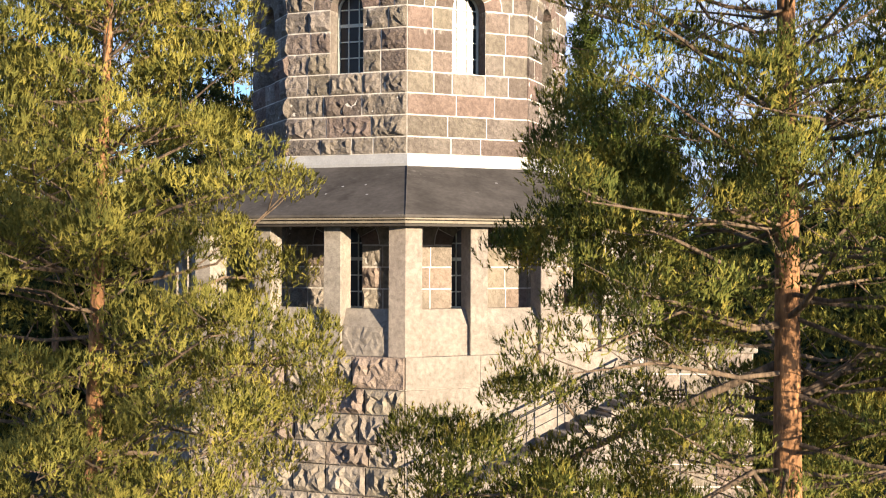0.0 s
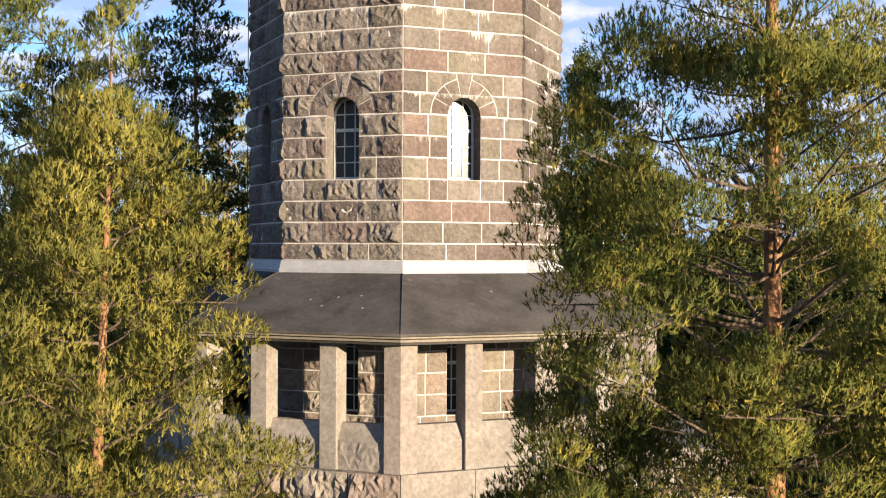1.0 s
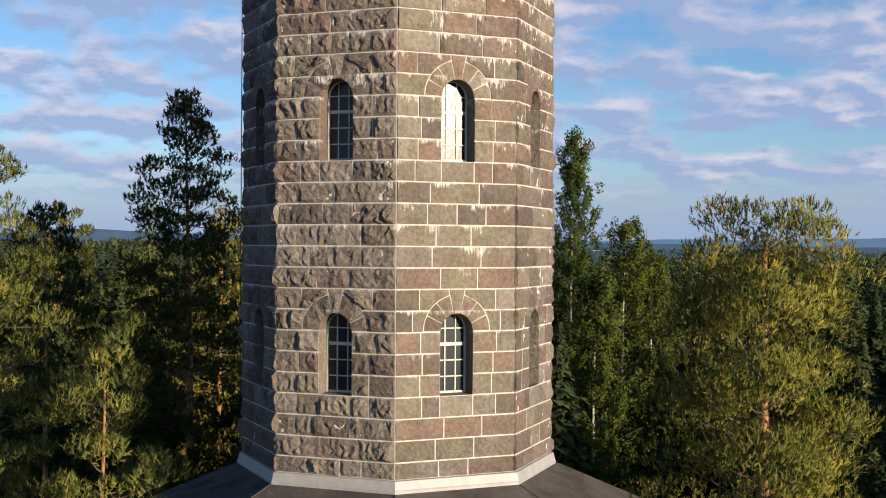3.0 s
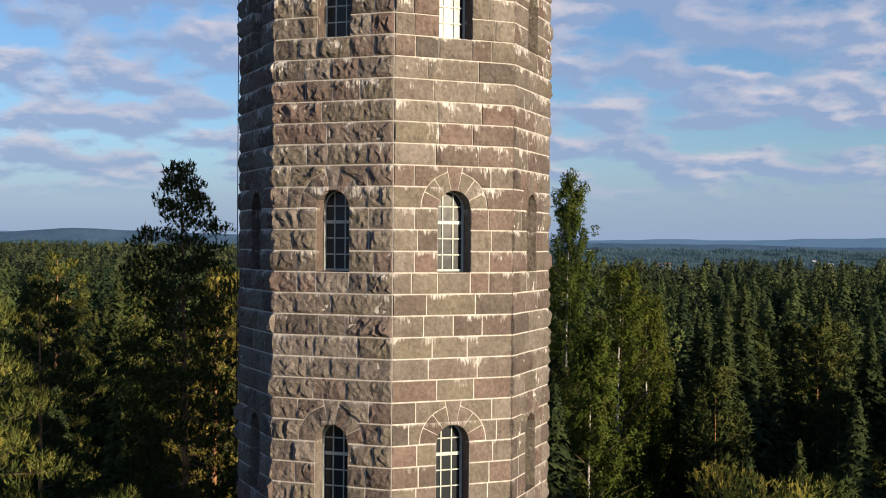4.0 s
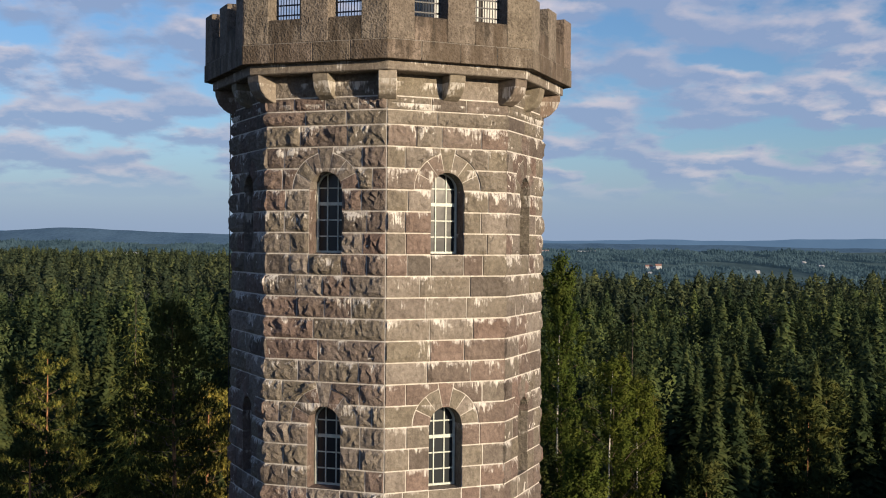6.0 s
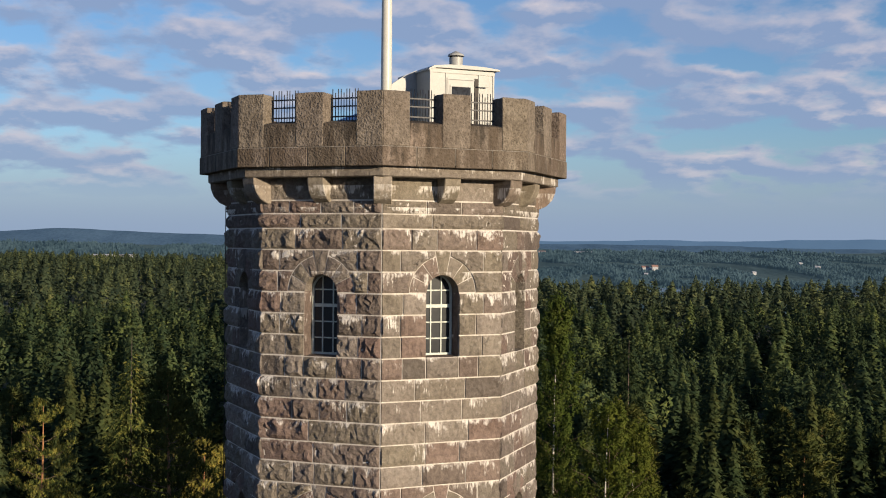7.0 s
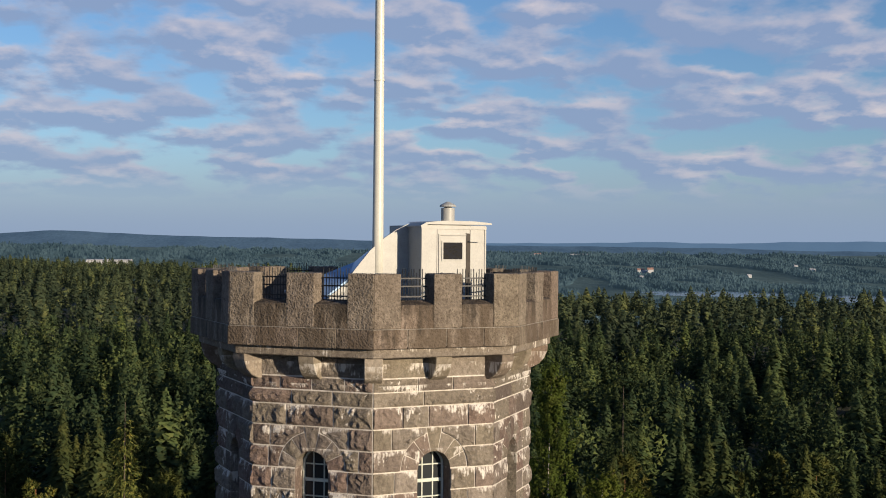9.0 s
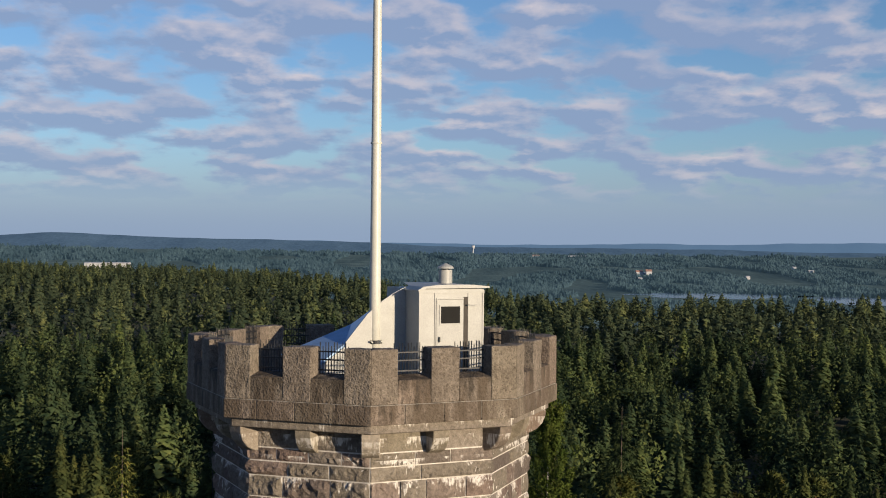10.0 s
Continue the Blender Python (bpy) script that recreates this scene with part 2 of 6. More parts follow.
def felt_build(nt, b, n, l):
    plain((0.078, 0.072, 0.067), 1.0, 0, 0.32, 0.9, 0.01, 0.03)(nt, b, n, l)
    c = b.inputs["Base Color"].links[0].from_socket
    pos = world_pos(n)
    st = noise_tex(n, l, pos, 0.55, 4, 0.6)
    r = n("ShaderNodeMapRange"); r.inputs[1].default_value, r.inputs[2].default_value = 0.60, 0.68
    r.inputs[4].default_value = 0.65
    l(st.outputs[0], r.inputs[0])
    c = mixc(n, l, r.outputs[0], c, (0.030, 0.027, 0.025))
    li = noise_tex(n, l, pos, 5.0, 5, 0.7)
    zn = noise_tex(n, l, pos, 0.7, 2)
    m = n("ShaderNodeMath"); m.operation = 'MULTIPLY'
    r1 = n("ShaderNodeMapRange"); r1.inputs[1].default_value, r1.inputs[2].default_value = 0.58, 0.68
    r2 = n("ShaderNodeMapRange"); r2.inputs[1].default_value, r2.inputs[2].default_value = 0.52, 0.62
    r2.inputs[4].default_value = 0.6
    l(li.outputs[0], r1.inputs[0]); l(zn.outputs[0], r2.inputs[0])
    l(r1.outputs[0], m.inputs[0]); l(r2.outputs[0], m.inputs[1])
    c = mixc(n, l, m.outputs[0], c, (0.17, 0.165, 0.155))
    l(c, b.inputs["Base Color"])


M_ROOF = mat("bitumen_felt", felt_build)
M_DARKWOOD = mat("dark_timber_and_gap_shade", plain((0.035, 0.03, 0.026), 0.7, 0, 0.3, 5))
M_TRIMWOOD = mat("eave_board", plain((0.19, 0.165, 0.125), 0.7, 0, 0.2, 5))
M_FRAME = mat("window_paint", plain((0.46, 0.51, 0.47), 0.5, 0, 0.12, 8))
M_WHITE = mat("cream_paint", plain((0.305, 0.315, 0.308), 0.45, 0, 0.08, 3))
M_POLE = mat("pole_paint", plain((0.50, 0.505, 0.46), 0.35, 0, 0.05, 3))
M_BLUE = mat("blue_sheet_metal", plain((0.20, 0.31, 0.48), 0.35, 0.3, 0.14, 3))
M_IRON = mat("black_iron", plain((0.03, 0.032, 0.036), 0.5, 0.6, 0.2, 8))
M_DECK = mat("deck_felt", plain((0.16, 0.17, 0.19), 0.85, 0, 0.2, 2, 0.01))
# near-black base colour stands in for rooms without light
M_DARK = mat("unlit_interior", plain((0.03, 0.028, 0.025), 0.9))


def glass_build(nt, b, n, l):
    b.inputs["Base Color"].default_value = (0.02, 0.025, 0.03, 1)
    b.inputs["Roughness"].default_value = 0.19
    b.inputs["Specular IOR Level"].default_value = 0.3
    w = noise_tex(n, l, world_pos(n), 2.2, 2)
    bump(n, l, b, w.outputs[0], 0.15, 0.03)


M_GLASS = mat("window_glass", glass_build)


def pane_build(nt, b, n, l):
    b.inputs["Base Color"].default_value = (0.012, 0.012, 0.012, 1)
    b.inputs["Roughness"].default_value = 0.03
    w = noise_tex(n, l, world_pos(n), 3.0, 2)
    bump(n, l, b, w.outputs[0], 0.2, 0.03)


M_PANE = mat("door_glass", pane_build)

# ---- helpers for meshes ----


def mesh_of(name, verts, faces, material, smooth=False):
    me = bpy.data.meshes.new(name)
    me.from_pydata([tuple(v) for v in verts], [], [tuple(f) for f in faces])
    me.materials.append(material)
    if smooth:
        me.polygons.foreach_set("use_smooth", [True] * len(me.polygons))
    me.update()
    return me


def part(name, bm, material, parent=None, label="", smooth=False):
    me = bpy.data.meshes.new(name)
    bmesh.ops.recalc_face_normals(bm, faces=bm.faces[:])
    bm.to_mesh(me)
    bm.free()
    me.materials.append(material)
    if smooth:
        me.polygons.foreach_set("use_smooth", [True] * len(me.polygons))
    ob = new(name, me)
    ob.parent = parent
    if label:
        tagged(ob, label)
    return ob


def link(name, me, parent, m=None, label=""):
    ob = new(name, me)
    ob.parent = parent
    if m is not None:
        ob.matrix_basis = m
    if label:
        tagged(ob, label)
    return ob


def empty(name, m=None):
    ob = new(name)
    ob.empty_display_size = 0.2
    if m is not None:
        ob.matrix_basis = m
    return ob


def box(bm, x0, x1, y0, y1, z0, z1, m=None, bev=0.0):
    r = bmesh.ops.create_cube(bm, size=1.0)
    vs = r["verts"]
    t = Matrix.Translation(((x0 + x1) / 2, (y0 + y1) / 2, (z0 + z1) / 2)) @ Matrix.Diagonal((x1 - x0, y1 - y0, z1 - z0, 1))
    bmesh.ops.transform(bm, matrix=t, verts=vs)
    if bev:
        es = list({e for v in vs for e in v.link_edges})
        r = bmesh.ops.bevel(bm, geom=es, offset=bev, segments=1, affect='EDGES', profile=0.5)
        vs = list({v for f in r["faces"] for v in f.verts} | {v for v in vs if v.is_valid})
    if m is not None:
        bmesh.ops.transform(bm, matrix=m, verts=vs)
    return vs


def cyl(bm, p, q, r0, r1=None, n=12, caps=True):
    p, q = Vector(p), Vector(q)
    d = q - p
    m = Matrix.Translation((p + q) / 2) @ d.to_track_quat('Z', 'Y').to_matrix().to_4x4()
    bmesh.ops.create_cone(bm, cap_ends=caps, segments=n, radius1=r0, radius2=r0 if r1 is None else r1, depth=d.length, matrix=m)


def lathe(bm, profile, centre=(0, 0), n=24):
    rings = []
    for r, z in profile:
        rings.append([bm.verts.new((centre[0] + r * math.cos(2 * math.pi * k / n), centre[1] + r * math.sin(2 * math.pi * k / n), z)) for k in range(n)])
    for a, b in zip(rings, rings[1:]):
        for k in range(n):
            bm.faces.new((a[k], a[(k + 1) % n], b[(k + 1) % n], b[k]))
    return rings


def octa(bm, profile, closed=False):
    """An octagonal ring swept along (circumradius, z) pairs; corners point along the axes."""
    rings = []
    for r, z in profile:
        rings.append([bm.verts.new((r * math.cos(math.pi * k / 4), r * math.sin(math.pi * k / 4), z)) for k in range(8)])
    pairs = list(zip(rings, rings[1:]))
    if closed:
        pairs.append((rings[-1], rings[0]))
    for a, b in pairs:
        for k in range(8):
            bm.faces.new((a[k], a[(k + 1) % 8], b[(k + 1) % 8], b[k]))
    return rings


def face_frame(k, apothem):
    """Matrix of face k of the octagon: x along the face (to the right seen from outside), y inwards, z up."""
    a = math.pi / 4 * k + math.pi / 8
    nx, ny = math.cos(a), math.sin(a)
    return Matrix(((-ny, -nx, 0, nx * apothem), (nx, -ny, 0, ny * apothem), (0, 0, 1, 0), (0, 0, 0, 1)))


COS8, SIN8 = math.cos(math.pi / 8), math.sin(math.pi / 8)

# ---- tower ----
R_SHAFT = 4.6
AP = R_SHAFT * COS8
HALF = R_SHAFT * SIN8
SILLS = (14.41, 20.725, 27.04)
COURSE = 6.315 / 11
Z_RING, Z_CORBEL, Z_PAR = 12.28, 31.24, 32.11
WIN_W, WIN_SPRING = 0.94, 1.74

tower = empty("stone_tower")
tagged(tower, "octagonal rock-faced granite lookout tower with arched windows", "tower")


reveals = []


def panel_with_openings(bm, half, z0, z1, openings, y):
    """A flat face of half-width, from z0 to z1, with arched holes (centre x, sill, half width, spring height)."""
    zs = z0
    for (cx, sill, hw, spring) in openings:
        top = sill + spring + hw
        n = 10
        arc = [(cx + hw * math.cos(math.pi - math.pi * i / n), sill + spring + hw * math.sin(math.pi - math.pi * i / n)) for i in range(n + 1)]
        V = lambda x, z: bm.verts.new((x, y, z))
        if sill > zs:
            bm.faces.new((V(-half, zs), V(half, zs), V(half, sill), V(-half, sill)))
        bm.faces.new((V(-half, sill), V(cx - hw, sill), V(cx - hw, sill + spring), V(-half, sill + spring)))
        bm.faces.new((V(cx + hw, sill), V(half, sill), V(half, sill + spring), V(cx + hw, sill + spring)))
        for i in range(n):
            (xa, za), (xb, zb) = arc[i], arc[i + 1]
            if i == 0:
                bm.faces.new((V(-half, za), V(xa, za), V(xb, zb), V(-half, zb)))
            elif xb <= cx + 1e-6:
                bm.faces.new((V(-half, za), V(xa, za), V(xb, zb), V(-half, zb)))
            else:
                bm.faces.new((V(xa, za), V(half, za), V(half, zb), V(xb, zb)))
        bm.faces.new((V(-half, top), V(half, top), V(half, top + 0.05), V(-half, top + 0.05)))
        loop = [(cx - hw, sill)] + arc + [(cx + hw, sill)]
        reveals.append((loop, y))
        zs = top + 0.05
    bm.faces.new([bm.verts.new(p) for p in ((-half, y, zs), (half, y, zs), (half, y, z1), (-half, y, z1))])


for k in range(8):
    IN = -0.016 if k == 6 else -0.04
    bm = bmesh.new()
    h = (R_SHAFT - IN / COS8) * SIN8
    panel_with_openings(bm, h, 5.0, Z_PAR, [(0, s, WIN_W / 2 + 0.02, WIN_SPRING) for s in (8.095,) + SILLS], 0)
    bmesh.ops.transform(bm, matrix=face_frame(k, AP - IN), verts=bm.verts[:])
    part("mortar_core", bm, M_MORTAR, tower, "pale lime mortar between the blocks")
    for loop, y in reveals:
        bm = bmesh.new()
        for (xa, za), (xb, zb) in zip(loop, loop[1:] + loop[:1]):
            bm.faces.new([bm.verts.new(p) for p in ((xa, y, za), (xb, y, zb), (xb, y + 0.6, zb), (xa, y + 0.6, za))])
        bmesh.ops.transform(bm, matrix=face_frame(k, AP - IN), verts=bm.verts[:])
        part("window_reveal", bm, M_BLOCK, tower, "deep stone window reveal")
    reveals.clear()
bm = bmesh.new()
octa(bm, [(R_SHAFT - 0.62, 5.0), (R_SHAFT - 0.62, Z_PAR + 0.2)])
part("inner_wall", bm, M_DARK, tower, "interior wall coloured near-black for the unlit rooms")

# blocks: rock-faced on most sides, almost flat on the sunny one
rng = random.Random(7)


def rock_grid(nu, nv, left, right, z0, z1, bulge, seed, depth=0.14, edge=0.012):
    """Front grid with rough relief and four sides. left, right: x as functions of z."""
    r = random.Random(seed)
    verts, faces = [], []
    for j in range(nv + 1):
        z = z0 + (z1 - z0) * j / nv
        xl, xr = left(z), right(z)
        for i in range(nu + 1):
            x = xl + (xr - xl) * i / nu
            inner = 0 < i < nu and 0 < j < nv
            if inner:
                y = -bulge * r.uniform(0.55, 1.2)
                x += (xr - xl) / nu * r.uniform(-0.25, 0.25)
                zz = z + (z1 - z0) / nv * r.uniform(-0.22, 0.22)
            else:
                y, zz = -edge - bulge * r.uniform(0.0, 0.42), z
            verts.append((x, y, zz))
    return shell(verts, nu, nv, r, depth)


def shell(verts, nu, nv, r, depth, cap=None):
    """Triangles over a front grid, and its four sides back to depth; cap: the back of a flush right end."""
    faces = []
    w = nu + 1
    for j in range(nv):
        for i in range(nu):
            a, b, c, d = j * w + i, j * w + i + 1, (j + 1) * w + i + 1, (j + 1) * w + i
            faces += [(a, b, c), (a, c, d)] if r.random() < 0.5 else [(a, b, d), (b, c, d)]
    rim = [i for i in range(w)] + [j * w + nu for j in range(1, nv + 1)] + [nv * w + i for i in range(nu - 1, -1, -1)] + [j * w for j in range(nv - 1, 0, -1)]
    base = len(verts)
    for i in rim:
        if cap is not None and i % w == nu:
            verts.append((cap[0], cap[1], verts[i][2]))
        else:
            verts.append((verts[i][0], depth, verts[i][2]))
    m = len(rim)
    for t in range(m):
        faces.append((rim[t], base + t, base + (t + 1) % m, rim[(t + 1) % m]))
    return verts, faces


JOINT = 0.0185
ARCH_OUT = 0.98
KEY = math.tan(0.21)
T8 = math.tan(math.pi / 8)


def quarry_block(left, right, z0, z1, bulge, seed, end_l="", end_r="", fine=True):
    """A block split from the quarry. end "out": the block turns the tower's corner with its bulge;
    "flush": its end is cut flat in the plane of the smooth side next to it."""
    r = random.Random(seed)
    o = r.uniform(0, 90)
    rough = bulge > 0.045
    step, rows = (0.1, 5) if fine else (0.22, 3)
    xm, zm = right((z0 + z1) / 2), (z0 + z1) / 2
    wide = xm - left(zm)
    nu, nv = (max(4, round(wide / step)), rows) if rough else (max(3, round(wide / 0.28)), 3)
    if abs(left(z0) - left(z1)) + abs(right(z0) - right(z1)) > 0.001:
        nv = 9
    tilt_x, tilt_z = r.uniform(-0.45, 0.45), r.uniform(-0.25, 0.25)
    edge = 0.036 if rough else 0.02

    def height(x, z, xl, xr):
        u, v = (x - xl) / (xr - xl), (z - z0) / (z1 - z0)
        d = min(z - z0, z1 - z)
        if not end_l:
            d = min(d, x - xl)
        if not end_r:
            d = min(d, xr - x)
        fall = min(1.0, max(0.0, d) / (0.085 if rough else 0.05)) ** 0.7
        n1 = noise.noise((x * 1.9 + o, z * 1.6, o * 0.7))
        n2 = abs(noise.noise((x * 6.5 + z * 2.0 + o, z * 2.6, o)))
        body = 0.62 + 0.55 * n1 + tilt_x * (u - 0.5) * 1.6 + tilt_z * (v - 0.5) - 0.85 * n2
        return edge + bulge * (fall * max(0.12, body) + (1 - fall) * 0.16 * (1 + n1))

    verts = []
    for j in range(nv + 1):
        z = z0 + (z1 - z0) * j / nv
        xl, xr = left(z), right(z)
        lim_l, lim_r = xl, xr
        if end_l == "out":
            lim_l = xl - height(xl, z, xl, xr) * T8
        if end_r == "out":
            lim_r = xr + height(xr, z, xl, xr) * T8
        elif end_r == "flush":
            lim_r = xr + 0.03 - height(xr, z, xl, xr)
        for i in range(nu + 1):
            x0 = xl + (xr - xl) * i / nu
            x, zz = lim_l + (lim_r - lim_l) * i / nu, z
            h = height(x0, z, xl, xr)
            if 0 < i < nu and 0 < j < nv:
                x += (xr - xl) / nu * r.uniform(-0.28, 0.28)
                zz += (z1 - z0) / nv * r.uniform(-0.28, 0.28)
                h += bulge * r.uniform(-0.16, 0.16)
            verts.append((x, -h, zz))
    return shell(verts, nu, nv, r, 0.14, (right(zm) + 0.03, 0.0) if end_r == "flush" else None)


def ring_x(dz):
    """Half width taken up by the arch ring and its keystone at a height over the springing."""
    if dz <= 0:
        return ARCH_OUT
    return max(math.sqrt(max(0.0, ARCH_OUT ** 2 - dz * dz)), dz * KEY)


def course_list():
    """z limits of all courses, bottom up; sills lie on joints."""
    out = []
    z = SILLS[0] - 13 * COURSE
    while z < Z_CORBEL - 0.1:
        out.append((z, z + COURSE))
        z += COURSE
    # two thin courses close the shaft under the corbels
    z = out[-2][0]
    return out[:-2] + [(z, z + 0.395), (z + 0.395, Z_CORBEL)]


ROUGH = (0.11, 0.12, 0.12, 0.12, 0.14, 0.15, 0.034, 0.08)
ALL_SILLS = (8.095,) + SILLS
rest_v, rest_f, gal_v, gal_f = [], [], [], []
count_parts = 0
for k in range(8):
    F = face_frame(k, AP)
    front = k in (5, 6)
    end_l, end_r = ("butt", "out") if k == 6 else ("out", "flush") if k == 5 else ("out", "out")
    for ci, (z0, z1) in enumerate(course_list()):
        z0c = max(z0, Z_RING - 0.05) if z1 > 11.9 else z0
        if z1 - z0c < 0.12 or 10.9 < z0 and z1 < 12.0:
            continue
        zm = (z0 + z1) / 2
        cut = under = None
        for s in ALL_SILLS:
            if s - 0.01 <= zm <= s + WIN_SPRING + 1.13:
                cut = s
            if abs(z1 - s) < 0.05:
                under = s
        half_w = WIN_W / 2
        # spans: from, to, pieces, and the arch that bounds them
        if under is not None:
            spans = [(-HALF, -half_w - JOINT, 2, None), (-half_w - JOINT, half_w + JOINT, 1, None), (half_w + JOINT, HALF, 2, None)]
        elif cut is None:
            n = rng.choice((2, 3, 3, 3, 4))
            spans = [(-HALF, HALF, n, None)]
        elif z0 < cut + WIN_SPRING - 0.12:
            spans = [(-HALF, -half_w - 0.01, 2, None), (half_w + 0.01, HALF, 2, None)]
        else:
            n = 1 if rng.random() < 0.6 and zm < cut + WIN_SPRING + 0.5 else 2
            inner = ring_x(zm - cut - WIN_SPRING)
            spans = [(-HALF, -inner, n, 'L'), (inner, HALF, n, 'R')]
        for (lo, hi, n, arch) in spans:
            cuts = [lo] + [lo + (hi - lo) * (i + rng.uniform(-0.2, 0.2)) / n for i in range(1, n)] + [hi]
            for i in range(n):
                xa, xb = cuts[i] + JOINT, cuts[i + 1] - JOINT
                el = end_l if cuts[i] == -HALF else ""
                er = end_r if cuts[i + 1] == HALF else ""
                xa = -HALF if el else xa
                xb = HALF if er else xb
                za, zb = z0c + JOINT, z1 - JOINT
                lf, rf = (lambda z, x=xa: x), (lambda z, x=xb: x)
                if arch == 'L' and i == n - 1:
                    rf = lambda z, c=cut + WIN_SPRING: -ring_x(z - c) - JOINT
                if arch == 'R' and i == 0:
                    lf = lambda z, c=cut + WIN_SPRING: ring_x(z - c) + JOINT
                bulge = ROUGH[k] * rng.uniform(0.6, 1.3)
                if k == 6:
                    bulge *= 1.0 + 1.7 * max(0.0, (zm - 18.5) / 10.0)
                v, f = quarry_block(lf, rf, za, zb, bulge, rng.randrange(99999), el, er, k >= 4 or k == 0)
                if front and count_parts < 300 and z0 > 13.2:
                    link("stone_block", mesh_of("stone_block", v, f, M_SMOOTH if k == 6 else M_BLOCK), tower, F)
                    count_parts += 1
                    continue
                tv, tf = (gal_v, gal_f) if z1 < 11.5 else (rest_v, rest_f)
                o = len(tv)
                tv += [F @ Vector(p) for p in v]
                tf += [tuple(q + o for q in p) for p in f]

# arch rings of seven stones; the keystone reaches up to the next joint
for k in range(8):
    F = face_frame(k, AP)
    proud = 0.02 if k == 6 else 0.042
    for s in ALL_SILLS:
        c = s + WIN_SPRING
        for i in range(7):
            t0, t1 = math.pi * i / 7 + 0.014, math.pi * (i + 1) / 7 - 0.014
            if i == 3:
                t0, t1 = math.pi / 2 - 0.196, math.pi / 2 + 0.196
            elif i < 3:
                t0, t1 = (math.pi / 2 - 0.21) * i / 3 + 0.014, (math.pi / 2 - 0.21) * (i + 1) / 3 - 0.014
            else:
                t0, t1 = math.pi / 2 + 0.21 + (math.pi / 2 - 0.21) * (i - 4) / 3 + 0.014, math.pi / 2 + 0.21 + (math.pi / 2 - 0.21) * (i - 3) / 3 - 0.014
            tm = (t0 + t1) / 2
            ri, ro = WIN_W / 2 + 0.005, ARCH_OUT - 0.01
            ring = [(ri, t0), (ri, tm), (ri, t1), (ro, t1), (ro, tm), (ro, t0)]
            if i == 3:
                top = 1.135 - JOINT
                ring = ring[:3] + [(top / math.sin(t1), t1), (top, tm), (top / math.sin(t0), t0)]
            vs = [(r * math.cos(t), -(0.022 if k == 6 else 0.046) - rng.uniform(0, 0.35) * proud, c + r * math.sin(t)) for r, t in ring]
            for q in (0.35, 0.7):
                rr = ri + (ring[4][0] - ri) * q
                vs.append((rr * math.cos(tm), -(0.03 if k == 6 else 0.055) - proud * rng.uniform(0.5, 1.2), c + rr * math.sin(tm)))
            fs = [(0, 1, 6), (1, 2, 6), (2, 3, 7, 6), (3, 4, 7), (4, 5, 7), (5, 0, 6, 7)]
            base = len(vs)
            vs += [(p[0], 0.5 if q in (0, 1, 2) else 0.1, p[2]) for q, p in enumerate(vs[:6])]
            fs += [(t, (t + 1) % 6, base + (t + 1) % 6, base + t) for t in range(6)]
            if k in (5, 6):
                link("voussoir", mesh_of("voussoir", vs, fs, M_SMOOTH if k == 6 else M_BLOCK), tower, F)
            else:
                o = len(rest_v)
                rest_v += [F @ Vector(p) for p in vs]
                rest_f += [tuple(q + o for q in p) for p in fs]
ob = new("rock_masonry", mesh_of("rock_masonry", rest_v, rest_f, M_REST))
ob.parent = tower
tagged(ob, "rock-faced granite blocks of the shaft", kind="stuff")
ob = new("gallery_masonry", mesh_of("gallery_masonry", gal_v, gal_f, M_BASE))
ob.parent = tower
tagged(ob, "pale granite blocks of the gallery wall", kind="stuff")


def arched_window(name):
    """A painted casement with an arched head, muntins and panes; origin at the sill's middle, y inwards."""
    w = empty(name)
    hw, sp = WIN_W / 2, WIN_SPRING
    n = 12
    outer = [(-hw, 0)] + [(hw * math.cos(math.pi - math.pi * i / n), sp + hw * math.sin(math.pi - math.pi * i / n)) for i in range(n + 1)] + [(hw, 0)]
    t = 0.055
    inner = [(-hw + t, t)] + [((hw - t) * math.cos(math.pi - math.pi * i / n), sp + (hw - t) * math.sin(math.pi - math.pi * i / n)) for i in range(n + 1)] + [(hw - t, t)]
    bm = bmesh.new()
    A = [[bm.verts.new((x, y, z)) for x, z in p] for p, y in ((outer, -0.05), (inner, -0.05), (inner, 0.03), (outer, 0.03))]
    m = len(outer)
    for p, q in ((0, 1), (1, 2), (2, 3)):
        for i in range(m):
            j = (i + 1) % m
            bm.faces.new((A[p][i], A[p][j], A[q][j], A[q][i]))
    part("window_frame", bm, M_FRAME, w)
    for x in (-hw / 3, hw / 3):
        bm = bmesh.new()
        box(bm, x - 0.016, x + 0.016, -0.03, 0.02, t, sp + math.sqrt((hw - t) ** 2 - x * x))
        part("muntin", bm, M_FRAME, w)
    for z, th in ((0.45, 0.016), (0.89, 0.016), (1.33, 0.045), (sp + 0.02, 0.016)):
        ww = hw - t if z < sp else math.sqrt((hw - t) ** 2 - (z - sp) ** 2)
        bm = bmesh.new()
        box(bm, -ww, ww, -0.034, 0.024, z - th, z + th)
        part("muntin", bm, M_FRAME, w)
    bm = bmesh.new()
    bm.faces.new([bm.verts.new((x, 0.0, z)) for x, z in inner])
    part("pane", bm, M_GLASS, w)
    return w


